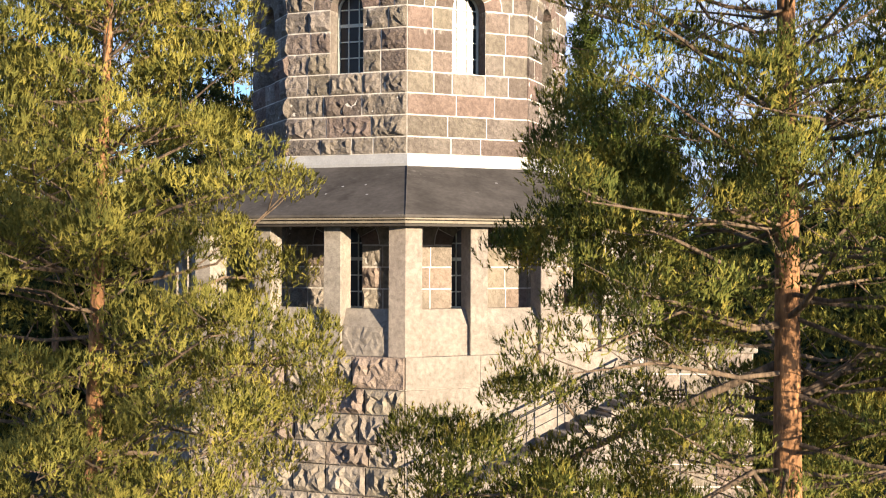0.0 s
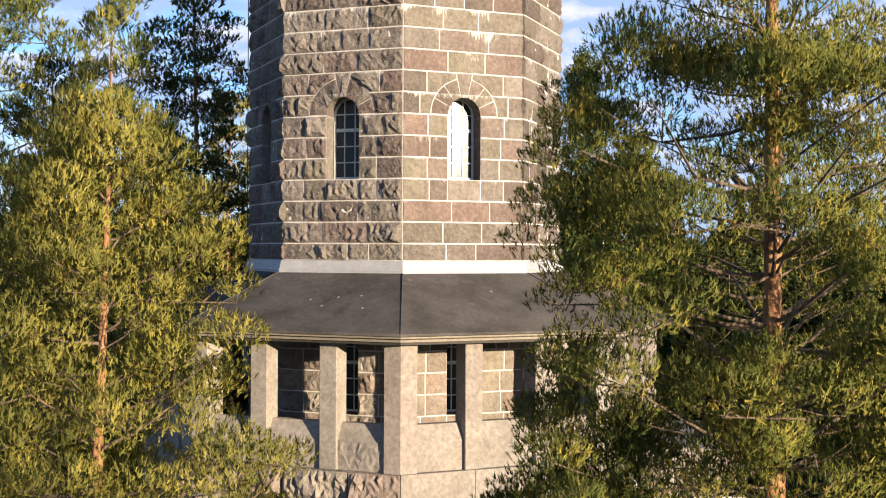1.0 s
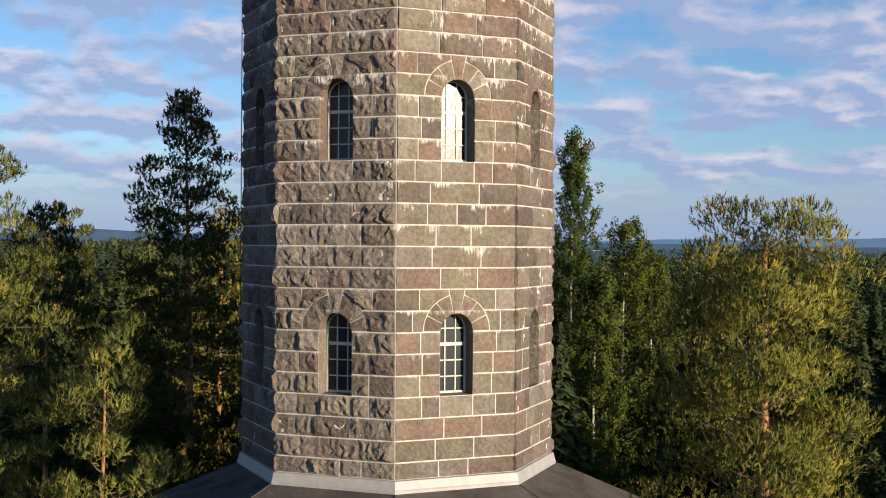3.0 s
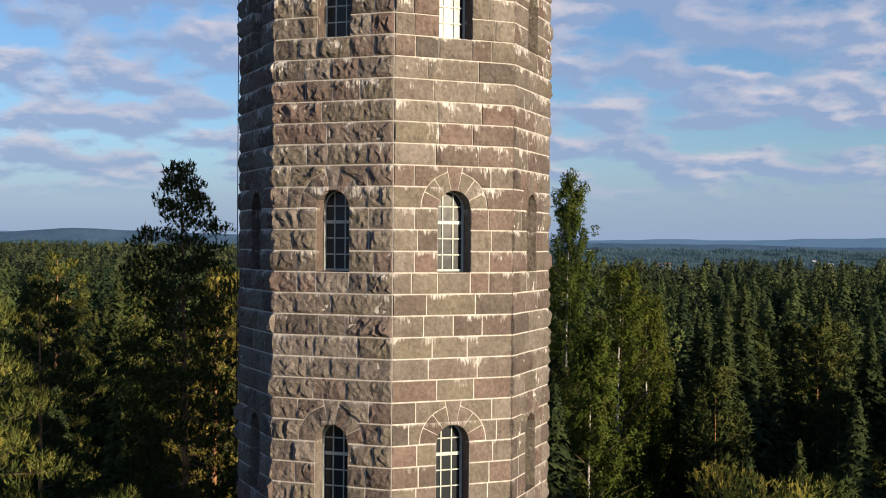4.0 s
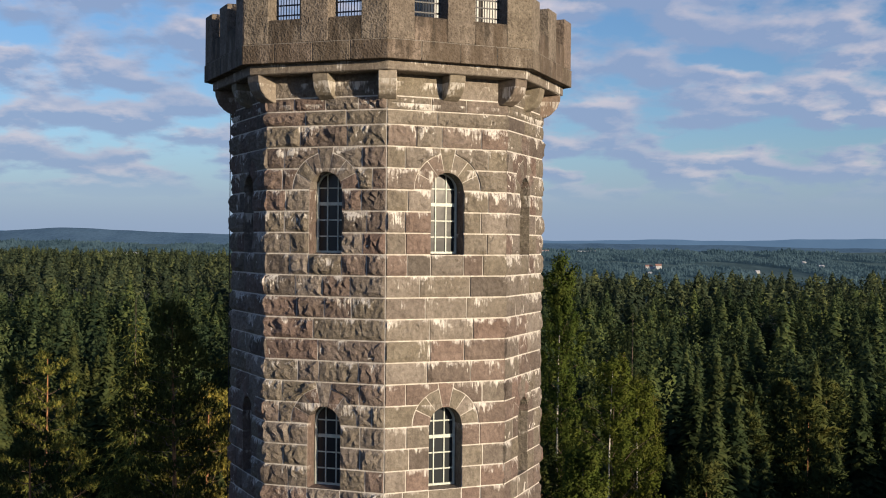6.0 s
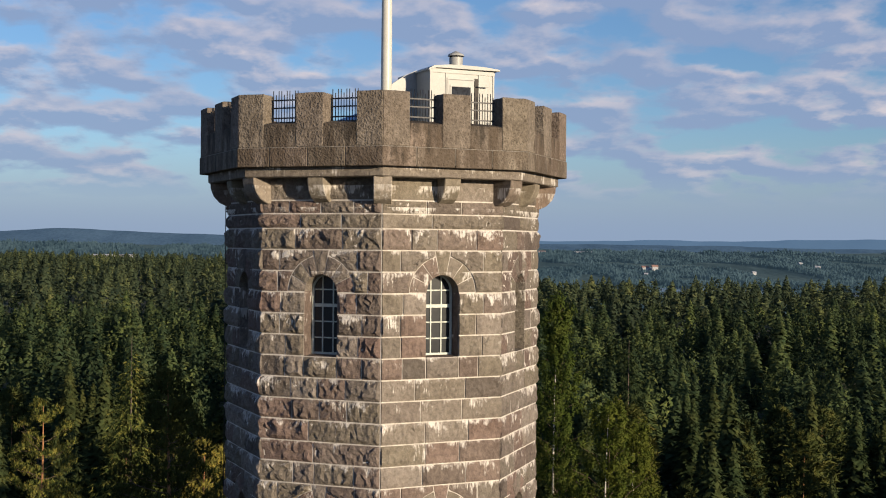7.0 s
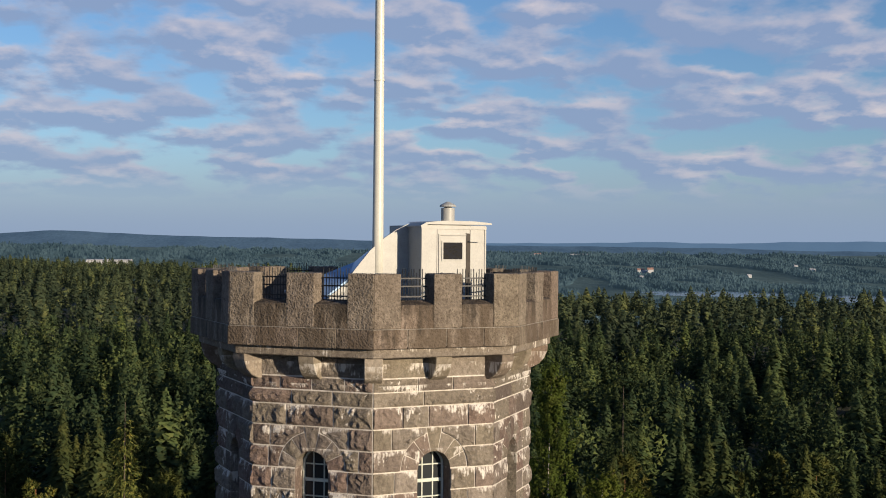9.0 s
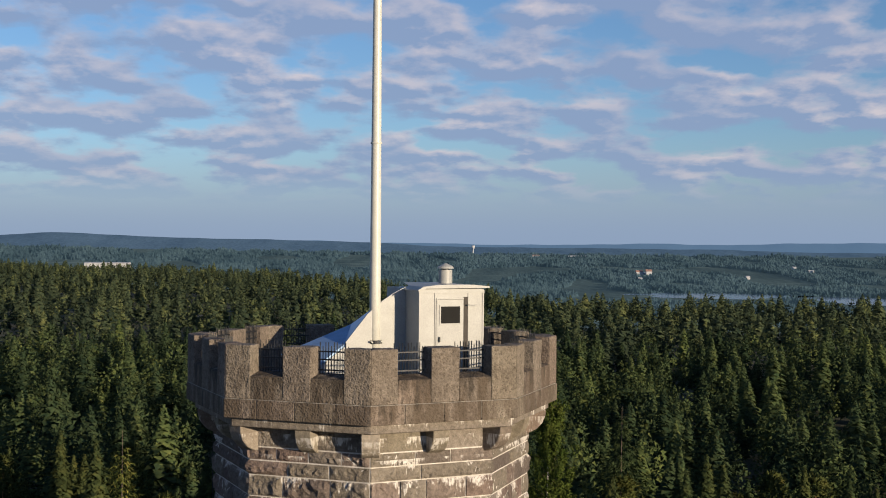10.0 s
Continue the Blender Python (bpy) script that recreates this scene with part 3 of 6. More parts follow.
win0 = arched_window("arched_window")
tagged(win0, "green-grey painted arched casement window in a deep reveal", "window", "tower windows")
first = True
for k in range(8):
    for s in (8.095,) + SILLS:
        m = face_frame(k, AP) @ Matrix.Translation((0, 0.44, s + 0.03))
        if first:
            win0.matrix_basis = m
            first = False
        else:
            copy_thing(win0, m)
for k in (4, 5, 6, 7):
    for s in SILLS:
        bm = bmesh.new()
        vs = box(bm, -WIN_W / 2 - 0.01, WIN_W / 2 + 0.01, -0.02, 0.5, s - 0.06, s + 0.04)
        for v in bm.verts:
            if v.co.y < 0 and v.co.z > s:
                v.co.z -= 0.055
        bmesh.ops.transform(bm, matrix=face_frame(k, AP), verts=bm.verts[:])
        part("window_sill", bm, M_SMOOTH, tower, "sloping granite sill")

# flashing ring and skirt roof
bm = bmesh.new()
octa(bm, [(R_SHAFT - 0.05, 12.25), (R_SHAFT + 0.13, 12.22), (R_SHAFT + 0.19, 12.0), (R_SHAFT + 0.21, 11.97), (R_SHAFT + 0.21, 11.86), (R_SHAFT - 0.05, 11.9)])
part("flashing", bm, M_FLASH, tower, "white painted sheet flashing")
R_EAVE, Z_EAVE = 8.12, 10.53
bm = bmesh.new()
octa(bm, [(R_SHAFT - 0.1, 12.0), (R_SHAFT + 0.15, 11.92), (R_EAVE, Z_EAVE), (R_EAVE, Z_EAVE - 0.06), (R_SHAFT, 11.7)])
part("skirt_roof", bm, M_ROOF, tower, "grey bitumen felt skirt roof with worn patches")
for k in range(8):
    a = math.pi / 4 * k
    bm = bmesh.new()
    cyl(bm, (4.84 * math.cos(a), 4.84 * math.sin(a), 11.90), (R_EAVE * math.cos(a), R_EAVE * math.sin(a), Z_EAVE + 0.0), 0.014, n=6)
    part("hip_seam", bm, M_ROOF, tower)
bm = bmesh.new()
octa(bm, [(R_EAVE - 0.03, Z_EAVE - 0.075), (R_EAVE - 0.03, Z_EAVE - 0.115), (R_EAVE - 0.1, Z_EAVE - 0.115), (R_EAVE - 0.1, Z_EAVE - 0.075)], True)
part("eave_board", bm, M_TRIMWOOD, tower, "pale eave board")
bm = bmesh.new()
octa(bm, [(R_EAVE - 0.07, Z_EAVE - 0.145), (R_EAVE - 0.07, Z_EAVE - 0.2), (R_EAVE - 0.11, Z_EAVE - 0.2), (R_EAVE - 0.11, Z_EAVE - 0.145)], True)
part("eave_board", bm, M_TRIMWOOD, tower, "pale eave board")
# small pale bird droppings on the felt
for px, q in ((-1.55, 0.42), (-1.15, 0.62), (-2.3, 0.45), (-2.6, 0.6), (-3.2, 0.5), (1.3, 0.35)):
    k = 5 if px < 0 else 6
    x = px + 3.1 if px < 0 else px - 1.0
    F = face_frame(k, (R_SHAFT + 0.15) * COS8)
    run = (R_EAVE - R_SHAFT - 0.15) * COS8
    bm = bmesh.new()
    bmesh.ops.create_circle(bm, cap_ends=True, segments=7, radius=0.035)
    bmesh.ops.transform(bm, matrix=F @ Matrix.Translation((x * 0.8, -run * q, 11.92 - (11.92 - Z_EAVE) * q + 0.012)) @ Matrix.Rotation(math.atan2(11.92 - Z_EAVE, run), 4, 'X'), verts=bm.verts[:])
    part("lime_splash", bm, M_FLASH, tower, "small white bird dropping")
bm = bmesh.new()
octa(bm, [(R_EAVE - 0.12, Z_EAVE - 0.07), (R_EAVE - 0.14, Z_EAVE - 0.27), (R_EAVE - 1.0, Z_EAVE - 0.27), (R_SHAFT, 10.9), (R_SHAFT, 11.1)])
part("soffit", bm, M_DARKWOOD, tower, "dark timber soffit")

# arcade: piers with parapet walls between, on a rock-faced base
R_PIER = 7.59
PAR_TOP = 8.26


def pier_mesh(w, d, z0, z1, corner=False):
    bm = bmesh.new()
    if corner:
        # kite plan that follows the octagon's corner, front edge along -y
        t = math.tan(math.pi / 8)
        pts = [(0, -0.03), (w, -0.03 + w * t), (w * 0.93, d + w * t), (-w * 0.93, d + w * t), (-w, -0.03 + w * t)]
        lo = [bm.verts.new((x, y, z0)) for x, y in pts]
        hi = [bm.verts.new((x, y, z1)) for x, y in pts]
        for i in range(5):
            bm.faces.new((lo[i], lo[(i + 1) % 5], hi[(i + 1) % 5], hi[i]))
        bm.faces.new(hi)
        bm.faces.new(lo[::-1])
    else:
        box(bm, -w, w, -0.02, d, z0, z1, bev=0.015)
    return bm


apP = R_PIER * COS8
hP = R_PIER * SIN8
for k in range(8):
    F = face_frame(k, apP)
    for x in (-hP / 3, hP / 3):
        bm = pier_mesh(0.235, 0.55, 7.13, 10.3)
        bmesh.ops.transform(bm, matrix=F @ Matrix.Translation((x, 0, 0)), verts=bm.verts[:])
        part("pier", bm, M_DRESSED, tower, "dressed granite pier")
    a = math.pi / 4 * k
    bm = pier_mesh(0.40, 0.5, 7.13, 10.3, True)
    bmesh.ops.transform(bm, matrix=Matrix.Rotation(a + math.pi / 2, 4, 'Z') @ Matrix.Translation((0, -R_PIER, 0)), verts=bm.verts[:])
    part("pier", bm, M_DRESSED, tower, "dressed granite corner pier")
    # parapet wall with a sloping top between piers
    for i in range(3):
        x0, x1 = -hP + 2 * hP / 3 * i + 0.2, -hP + 2 * hP / 3 * (i + 1) - 0.2
        bm = bmesh.new()
        # rock-faced below, a smooth weathered slope above
        v, f = quarry_block(lambda z: x0, lambda z: x1, 7.13, PAR_TOP - 0.42, 0.03 if k in (6, 7) else 0.065, 400 + k * 3 + i)
        o = [bm.verts.new(p) for p in v]
        for q in f:
            bm.faces.new([o[t] for t in q])
        for v in box(bm, x0, x1, -0.03, 0.42, PAR_TOP - 0.42, PAR_TOP):
            if v.co.y < 0 and v.co.z > PAR_TOP - 0.1:
                v.co.y += 0.2
        bmesh.ops.transform(bm, matrix=F @ Matrix.Translation((0, 0.12, 0)), verts=bm.verts[:])
        part("parapet_panel", bm, M_DRESSED, tower, "granite parapet between piers")
# gallery floor, base wall
bm = bmesh.new()
octa(bm, [(R_PIER - 0.2, 7.3), (R_SHAFT - 0.5, 7.3)])
part("gallery_floor", bm, M_DRESSED, tower)
bm = bmesh.new()
octa(bm, [(R_PIER - 0.3, 7.115), (R_PIER + 0.06, 7.115), (R_PIER + 0.06, -1.0)])
part("base_core", bm, M_MORTAR, tower, "pale lime mortar of the base")
bv, bf, pv, pf = [], [], [], []
for k in range(8):
    F = face_frame(k, (R_PIER + 0.1) * COS8)
    h = (R_PIER + 0.1) * SIN8
    z = -0.5
    while z < 7.05:
        n = rng.choice((2, 3)) if k in (6, 7) else rng.choice((4, 5, 6))
        gap = 0.007 if k in (6, 7) else 0.015
        xs = [-h] + [-h + 2 * h * (i + rng.uniform(-0.2, 0.2)) / n for i in range(1, n)] + [h]
        zt = z + rng.choice((0.55, 0.62, 0.7))
        if zt > 6.75:
            zt = 7.14
        for i in range(n):
            v, f = quarry_block(lambda q, x=xs[i] + gap: x, lambda q, x=xs[i + 1] - gap: x, z + gap, zt - gap, 0.03 if k in (6, 7) else 0.26, rng.randrange(9999))
            tv, tf = (pv, pf) if k in (6, 7) else (bv, bf)
            o = len(tv)
            tv += [F @ Vector(p) for p in v]
            tf += [tuple(q + o for q in p) for p in f]
        z = zt
ob = new("base_masonry", mesh_of("base_masonry", bv, bf, M_BASE))
ob.parent = tower
tagged(ob, "rock-faced granite blocks of the base", kind="stuff")
ob = new("smooth_masonry", mesh_of("smooth_masonry", pv, pf, M_DRESSED))
ob.parent = tower
tagged(ob, "pale dressed granite blocks of the base", kind="stuff")

# crown: corbels, ledge, parapet, merlons
R_PAR = 5.50
AP_PAR = R_PAR * COS8
H_PAR = R_PAR * SIN8


def corbel_mesh():
    bm = bmesh.new()
    d = 0.62
    prof = [(0.1, 0.0), (0.1, -0.68), (-0.08, -0.66), (-0.28, -0.56), (-0.44, -0.38), (-0.52, -0.16), (-0.53, 0.0)]
    L = [bm.verts.new((-0.235, y, z)) for y, z in prof]
    Rr = [bm.verts.new((0.235, y, z)) for y, z in prof]
    for i in range(len(prof)):
        j = (i + 1) % len(prof)
        bm.faces.new((L[i], L[j], Rr[j], Rr[i]))
    bm.faces.new(L)
    bm.faces.new(Rr[::-1])
    bmesh.ops.bevel(bm, geom=bm.edges[:], offset=0.02, segments=1, affect='EDGES', profile=0.5)
    return bm


bm = corbel_mesh()
bmesh.ops.recalc_face_normals(bm, faces=bm.faces[:])
corb = bpy.data.meshes.new("corbel")
bm.to_mesh(corb)
bm.free()
corb.materials.append(M_CORBEL)
for k in range(8):
    F = face_frame(k, AP)
    for x in (0.04,):
        link("corbel", corb, tower, F @ Matrix.Translation((x, 0, 31.84)))
    a = math.pi / 4 * k
    link("corbel", corb, tower, Matrix.Rotation(a + math.pi / 2, 4, 'Z') @ Matrix.Translation((0, -R_SHAFT + 0.02, 31.84)) @ Matrix.Diagonal((1.05, 1.1, 1.05, 1)))
# stones between the corbels
for k in range(8):
    F = face_frame(k, AP)
    for i, (xa, xb) in enumerate(((-HALF, -0.02), (0.02, HALF))):
        v, f = quarry_block(lambda z, x=xa: x + 0.015, lambda z, x=xb: x - 0.015, Z_CORBEL + 0.02, 31.84, 0.03 if k == 6 else 0.08, 800 + k * 3 + i)
        link("stone_block", mesh_of("stone_block", v, f, M_SMOOTH if k == 6 else M_BLOCK), tower, F)
bm = bmesh.new()
octa(bm, [(R_SHAFT - 0.6, 31.835), (5.22, 31.835), (5.26, 31.86), (5.26, 32.12), (R_SHAFT - 0.6, 32.12)])
part("ledge", bm, M_LEDGE, tower, "granite ledge on the corbels")


def bar_piece(bm, xa, xb, y0, y1, z0, z1, mitre_l=False, mitre_r=False, rough=0.0, rs=None):
    """A block along a face; mitred ends follow the octagon's corners."""
    t = math.tan(math.pi / 8)
    P = []
    for z in (z0, z1):
        for (x, y) in ((xa, y0), (xb, y0), (xb, y1), (xa, y1)):
            xx = x
            if mitre_l and x == xa:
                xx = x + (y) * t
            if mitre_r and x == xb:
                xx = x - (y) * t
            P.append(bm.verts.new((xx, y, z)))
    for q in ((0, 1, 2, 3), (4, 5, 6, 7), (0, 1, 5, 4), (1, 2, 6, 5), (2, 3, 7, 6), (3, 0, 4, 7)):
        bm.faces.new([P[i] for i in q])


merl = [(-H_PAR, -H_PAR + 0.76, True, False), (-0.41, 0.41, False, False), (H_PAR - 0.76, H_PAR, False, True)]
TH = 0.55
for k in range(8):
    F = face_frame(k, AP_PAR)
    # string band in four stones
    xs = [-H_PAR, -H_PAR * 0.55, -H_PAR * 0.02, H_PAR * 0.5, H_PAR]
    for i in range(4):
        bm = bmesh.new()
        bar_piece(bm, xs[i] + (0.008 if i else 0), xs[i + 1] - (0.008 if i < 3 else 0), -0.02, TH, 32.1, 32.60, i == 0, i == 3)
        es = [e for e in bm.edges if all(v.co.y < 0 for v in e.verts)]
        bmesh.ops.bevel(bm, geom=es, offset=0.012, segments=1, affect='EDGES', profile=0.5)
        bmesh.ops.transform(bm, matrix=F, verts=bm.verts[:])
        part("band_stone", bm, M_PARAPET, tower)
    bm = bmesh.new()
    bar_piece(bm, -H_PAR, H_PAR, 0.004, TH - 0.01, 32.15, 32.612, True, True)
    bmesh.ops.transform(bm, matrix=F, verts=bm.verts[:])
    part("mortar_bed", bm, M_BED, tower)
    for mi, (xa, xb, ml, mr) in enumerate(merl):
        bm = bmesh.new()
        bar_piece(bm, xa, xb, 0.0, TH, 32.614, 34.04, ml, mr)
        es = [e for e in bm.edges if all(v.co.z > 34.0 for v in e.verts) or all(v.co.y < 0.01 for v in e.verts)]
        bmesh.ops.bevel(bm, geom=es, offset=0.03, segments=2, affect='EDGES', profile=0.5)
        # worn, uneven faces
        bmesh.ops.subdivide_edges(bm, edges=[e for e in bm.edges if e.calc_length() > 0.3], cuts=5, use_grid_fill=True)
        for v in bm.verts:
            if v.co.z > 32.7 and v.co.y < TH - 0.01 and abs(v.co.x - xa) > 0.03 - 0.03 * (not ml) and abs(v.co.x - xb) > 0.03 - 0.03 * (not mr):
                q = noise.noise((v.co.x * 4 + k * 9.1, v.co.y * 4 + mi * 3.7, v.co.z * 4))
                v.co.y += 0.022 * q
                v.co.z += 0.016 * q * (v.co.z > 33.95)
        bmesh.ops.transform(bm, matrix=F, verts=bm.verts[:])
        part("merlon", bm, M_MERLON, tower, "rough granite merlon")
    for (xa, xb) in ((-H_PAR + 0.764, -0.414), (0.414, H_PAR - 0.764)):
        bm = bmesh.new()
        bar_piece(bm, xa, xb, 0.01, TH, 32.614, 33.24)
        bmesh.ops.bevel(bm, geom=[e for e in bm.edges if all(v.co.z > 33.2 for v in e.verts)], offset=0.03, segments=2, affect='EDGES', profile=0.5)
        for v in bm.verts:
            if v.co.z > 33.1 and v.co.y > 0.3:
                v.co.z += 0.1
        bmesh.ops.transform(bm, matrix=F, verts=bm.verts[:])
        part("crenel_stone", bm, M_PARAPET, tower, "sloping stone in the gap between merlons")
bm = bmesh.new()
octa(bm, [(R_PAR - TH, 32.6), (0.01, 32.65)])
part("deck", bm, M_DECK, tower, "grey felt roof deck")

# railings in the crenels
for k in range(8):
    F = face_frame(k, AP_PAR)
    for (xa, xb) in ((-H_PAR + 0.78, -0.43), (0.43, H_PAR - 0.78)):
        rail = empty("crenel_railing", F)
        tagged(rail, "black iron railing between stone merlons", "railing", "crenel railings")
        for z in (33.43, 33.7, 33.91):
            bm = bmesh.new()
            box(bm, xa, xb, TH - 0.12, TH - 0.09, z - 0.018, z + 0.018)
            part("rail", bm, M_IRON, rail)
        for i in range(11):
            x = xa + (xb - xa) * (i + 0.5) / 11
            bm = bmesh.new()
            cyl(bm, (x, TH - 0.105, 33.3), (x, TH - 0.105, 34.16 - 0.1 * (i % 3 == 1)), 0.012, n=6)
            part("bar", bm, M_IRON, rail)

# ---- on the deck ----
pole = empty("flagpole", Matrix.Translation((0.035, 0.6, 0)))
tagged(pole, "tall white painted flagpole standing on the tower deck", "flagpole")
bm = bmesh.new()
lathe(bm, [(0.0, 32.64), (0.168, 32.64), (0.168, 35.15), (0.15, 39.8), (0.13, 44), (0.09, 48), (0.0, 48)], n=20)
part("shaft", bm, M_POLE, pole, smooth=True)
for z in (35.2, 39.8):
    bm = bmesh.new()
    lathe(bm, [(0.14, z - 0.03), (0.172, z - 0.03), (0.172, z + 0.02), (0.14, z + 0.02)], n=20)
    part("collar", bm, M_POLE, pole)
bm = bmesh.new()
lathe(bm, [(0.36, 32.64), (0.36, 32.71), (0.2, 32.77), (0.17, 33.25)], n=20)
part("foot", bm, M_POLE, pole)
bm = bmesh.new()
lathe(bm, [(0.16, 33.72), (0.225, 33.72), (0.225, 33.82), (0.16, 33.82)], n=20)
clamp = part("clamp_ring", bm, M_IRON, pole, "rusty clamp ring")
for k in range(6):
    a = math.pi / 3 * k + 0.2
    bm = bmesh.new()
    cyl(bm, (0.2 * math.cos(a), 0.2 * math.sin(a), 33.75), (0.31 * math.cos(a), 0.31 * math.sin(a), 33.8), 0.028, n=8)
    part("bolt", bm, M_POLE, clamp)

CAB = Matrix.Translation((1.345, -0.05, 32.65)) @ Matrix.Rotation(math.pi / 8, 4, 'Z')
cab = empty("stair_cabin", CAB)
tagged(cab, "cream painted stair cabin with windowed door and sloping hood", "cabin")
W, D, H = 2.17, 2.5, 2.74
bm = bmesh.new()
vs = [bm.verts.new(p) for p in ((0, 0, 0), (W, 0, 0), (W, D, 0), (0, D, 0), (0, 0, H), (W, 0, H), (W, D, H), (0, D, H))]
for q in ((0, 1, 5, 4), (1, 2, 6, 5), (2, 3, 7, 6), (3, 0, 4, 7), (4, 5, 6, 7)):
    bm.faces.new([vs[i] for i in q])
part("wall", bm, M_WHITE, cab)
# roof with a gentle arch across its width and a thin edge
bm = bmesh.new()
prof = [(-0.06, H - 0.02), (0.12, H + 0.08), (0.6, H + 0.13), (W * 0.5, H + 0.14), (W - 0.4, H + 0.13), (W + 0.16, H + 0.08), (W + 0.16, H + 0.03), (0.2, H + 0.02), (-0.06, H - 0.06)]
A = [bm.verts.new((x, -0.09, z)) for x, z in prof]
B = [bm.verts.new((x, D + 0.05 if x > 0.5 else 1.05, z)) for x, z in prof]
for i in range(len(prof)):
    j = (i + 1) % len(prof)
    bm.faces.new((A[i], A[j], B[j], B[i]))
bm.faces.new(A[::-1])
bm.faces.new(B)
part("roof", bm, M_WHITE, cab)
for (x0, x1) in ((0.0, 0.05), (0.515, 0.555), (1.63, 1.67), (W - 0.05, W)):
    bm = bmesh.new()
    box(bm, x0, x1, -0.022, 0.0, 0.0, H - 0.02)
    part("batten", bm, M_WHITE, cab)
bm = bmesh.new()
box(bm, -0.01, W + 0.01, -0.03, 0.0, H - 0.12, H - 0.03)
part("frieze", bm, M_WHITE, cab)
bm = bmesh.new()
box(bm, 0.6, 1.475, -0.04, 0.0, 0.06, 2.43, bev=0.01)
door = part("door", bm, M_WHITE, cab)
bm = bmesh.new()
box(bm, 0.70, 1.34, -0.05, -0.03, 1.71, 2.22)
part("door_pane", bm, M_PANE, door, "small dark door window")
for (x0, x1, z0, z1) in ((0.655, 0.7, 1.665, 2.265), (1.34, 1.385, 1.665, 2.265), (0.7, 1.34, 1.665, 1.71), (0.7, 1.34, 2.22, 2.265)):
    bm = bmesh.new()
    box(bm, x0, x1, -0.065, -0.04, z0, z1)
    part("bead", bm, M_WHITE, door)
bm = bmesh.new()
box(bm, 0.64, 0.67, -0.11, -0.04, 1.15, 1.31)
part("door_handle", bm, M_IRON, door)
for (x0, x1, z0, z1) in ((0.56, 0.6, 0.0, 2.48), (0.6, 1.475, 2.435, 2.48)):
    bm = bmesh.new()
    box(bm, x0, x1, -0.05, 0.0, z0, z1)
    part("door_casing", bm, M_WHITE, cab)
# a solid strip, coloured dark for the shade inside a gap
bm = bmesh.new()
box(bm, 1.485, 1.615, -0.035, 0.004, 0.0, 2.5)
part("open_gap", bm, M_DARKWOOD, cab, "dark strip in place of the shaded gap beside the door")
bm = bmesh.new()
box(bm, 1.56, 1.92, -0.16, -0.1, 2.24, 2.275)
box(bm, 1.64, 1.68, -0.1, 0.0, 2.24, 2.275)
part("latch_bar", bm, M_WHITE, cab, "white latch bar")
bm = bmesh.new()
lathe(bm, [(0.215, H + 0.1), (0.215, H + 0.56)], (1.42, 1.17), 20)
pipe = part("vent_pipe", bm, M_WHITE, cab, smooth=True)
bm = bmesh.new()
lathe(bm, [(0.2, H + 0.6), (0.265, H + 0.6), (0.24, H + 0.66), (0.04, H + 0.76), (0.0, H + 0.76)], (1.42, 1.17), 20)
part("vent_cap", bm, M_WHITE, pipe)
bm = bmesh.new()
lathe(bm, [(0.12, H + 0.54), (0.12, H + 0.62)], (1.42, 1.17), 10)
part("vent_neck", bm, M_IRON, pipe)
# sloping hood over the stairs
hood = [(0.0, 0.0), (0.0, 2.78), (-0.08, 2.75), (-0.42, 2.58), (-0.76, 2.36), (-1.24, 1.97), (-1.62, 1.52), (-1.94, 1.13), (-1.94, 0.0)]
bm = bmesh.new()
A = [bm.verts.new((x, 1.0, z)) for x, z in hood]
B = [bm.verts.new((x, 1.06, z)) for x, z in hood]
for i in range(len(hood)):
    j = (i + 1) % len(hood)
    bm.faces.new((A[i], A[j], B[j], B[i]))
bm.faces.new(A[::-1])
bm.faces.new(B)
part("hood_side", bm, M_WHITE, cab)
bm = bmesh.new()
top = [(-0.02, 1.07, 2.74), (-0.42, 1.07, 2.55), (-0.76, 1.07, 2.33), (-1.24, 1.07, 1.94), (-1.94, 1.07, 1.08), (-3.15, 0.95, 0.25), (-3.5, 2.4, 0.72), (-1.24, 2.4, 1.58), (-0.76, 2.4, 1.78), (-0.42, 2.4, 1.98), (-0.02, 2.4, 2.2)]
A = [bm.verts.new(p) for p in top]
B = [bm.verts.new((x, y, z - 0.07)) for x, y, z in top]
for q in ((0, 1, 9, 10), (1, 2, 8, 9), (2, 3, 7, 8), (3, 4, 7), (4, 6, 7), (4, 5, 6)):
    bm.faces.new([A[i] for i in q])
    bm.faces.new([B[i] for i in q[::-1]])
for i in range(len(top)):
    j = (i + 1) % len(top)
    bm.faces.new((A[i], A[j], B[j], B[i]))
part("hood_roof", bm, M_BLUE, cab, "blue sheet metal sloping roof")
bm = bmesh.new()
bm.faces.new([bm.verts.new((x, 2.36, z)) for x, z in [(0.0, 0.0), (0.0, 2.1), (-0.76, 1.68), (-1.24, 1.48), (-3.45, 0.62), (-3.45, 0.0)]])
part("hood_back", bm, M_WHITE, cab)
bm = bmesh.new()
bm.faces.new([bm.verts.new(p) for p in [(-1.94, 1.03, 0.0), (-1.94, 1.03, 1.0), (-3.1, 0.99, 0.2), (-3.1, 0.99, 0.0)]])
part("hood_front", bm, M_WHITE, cab)

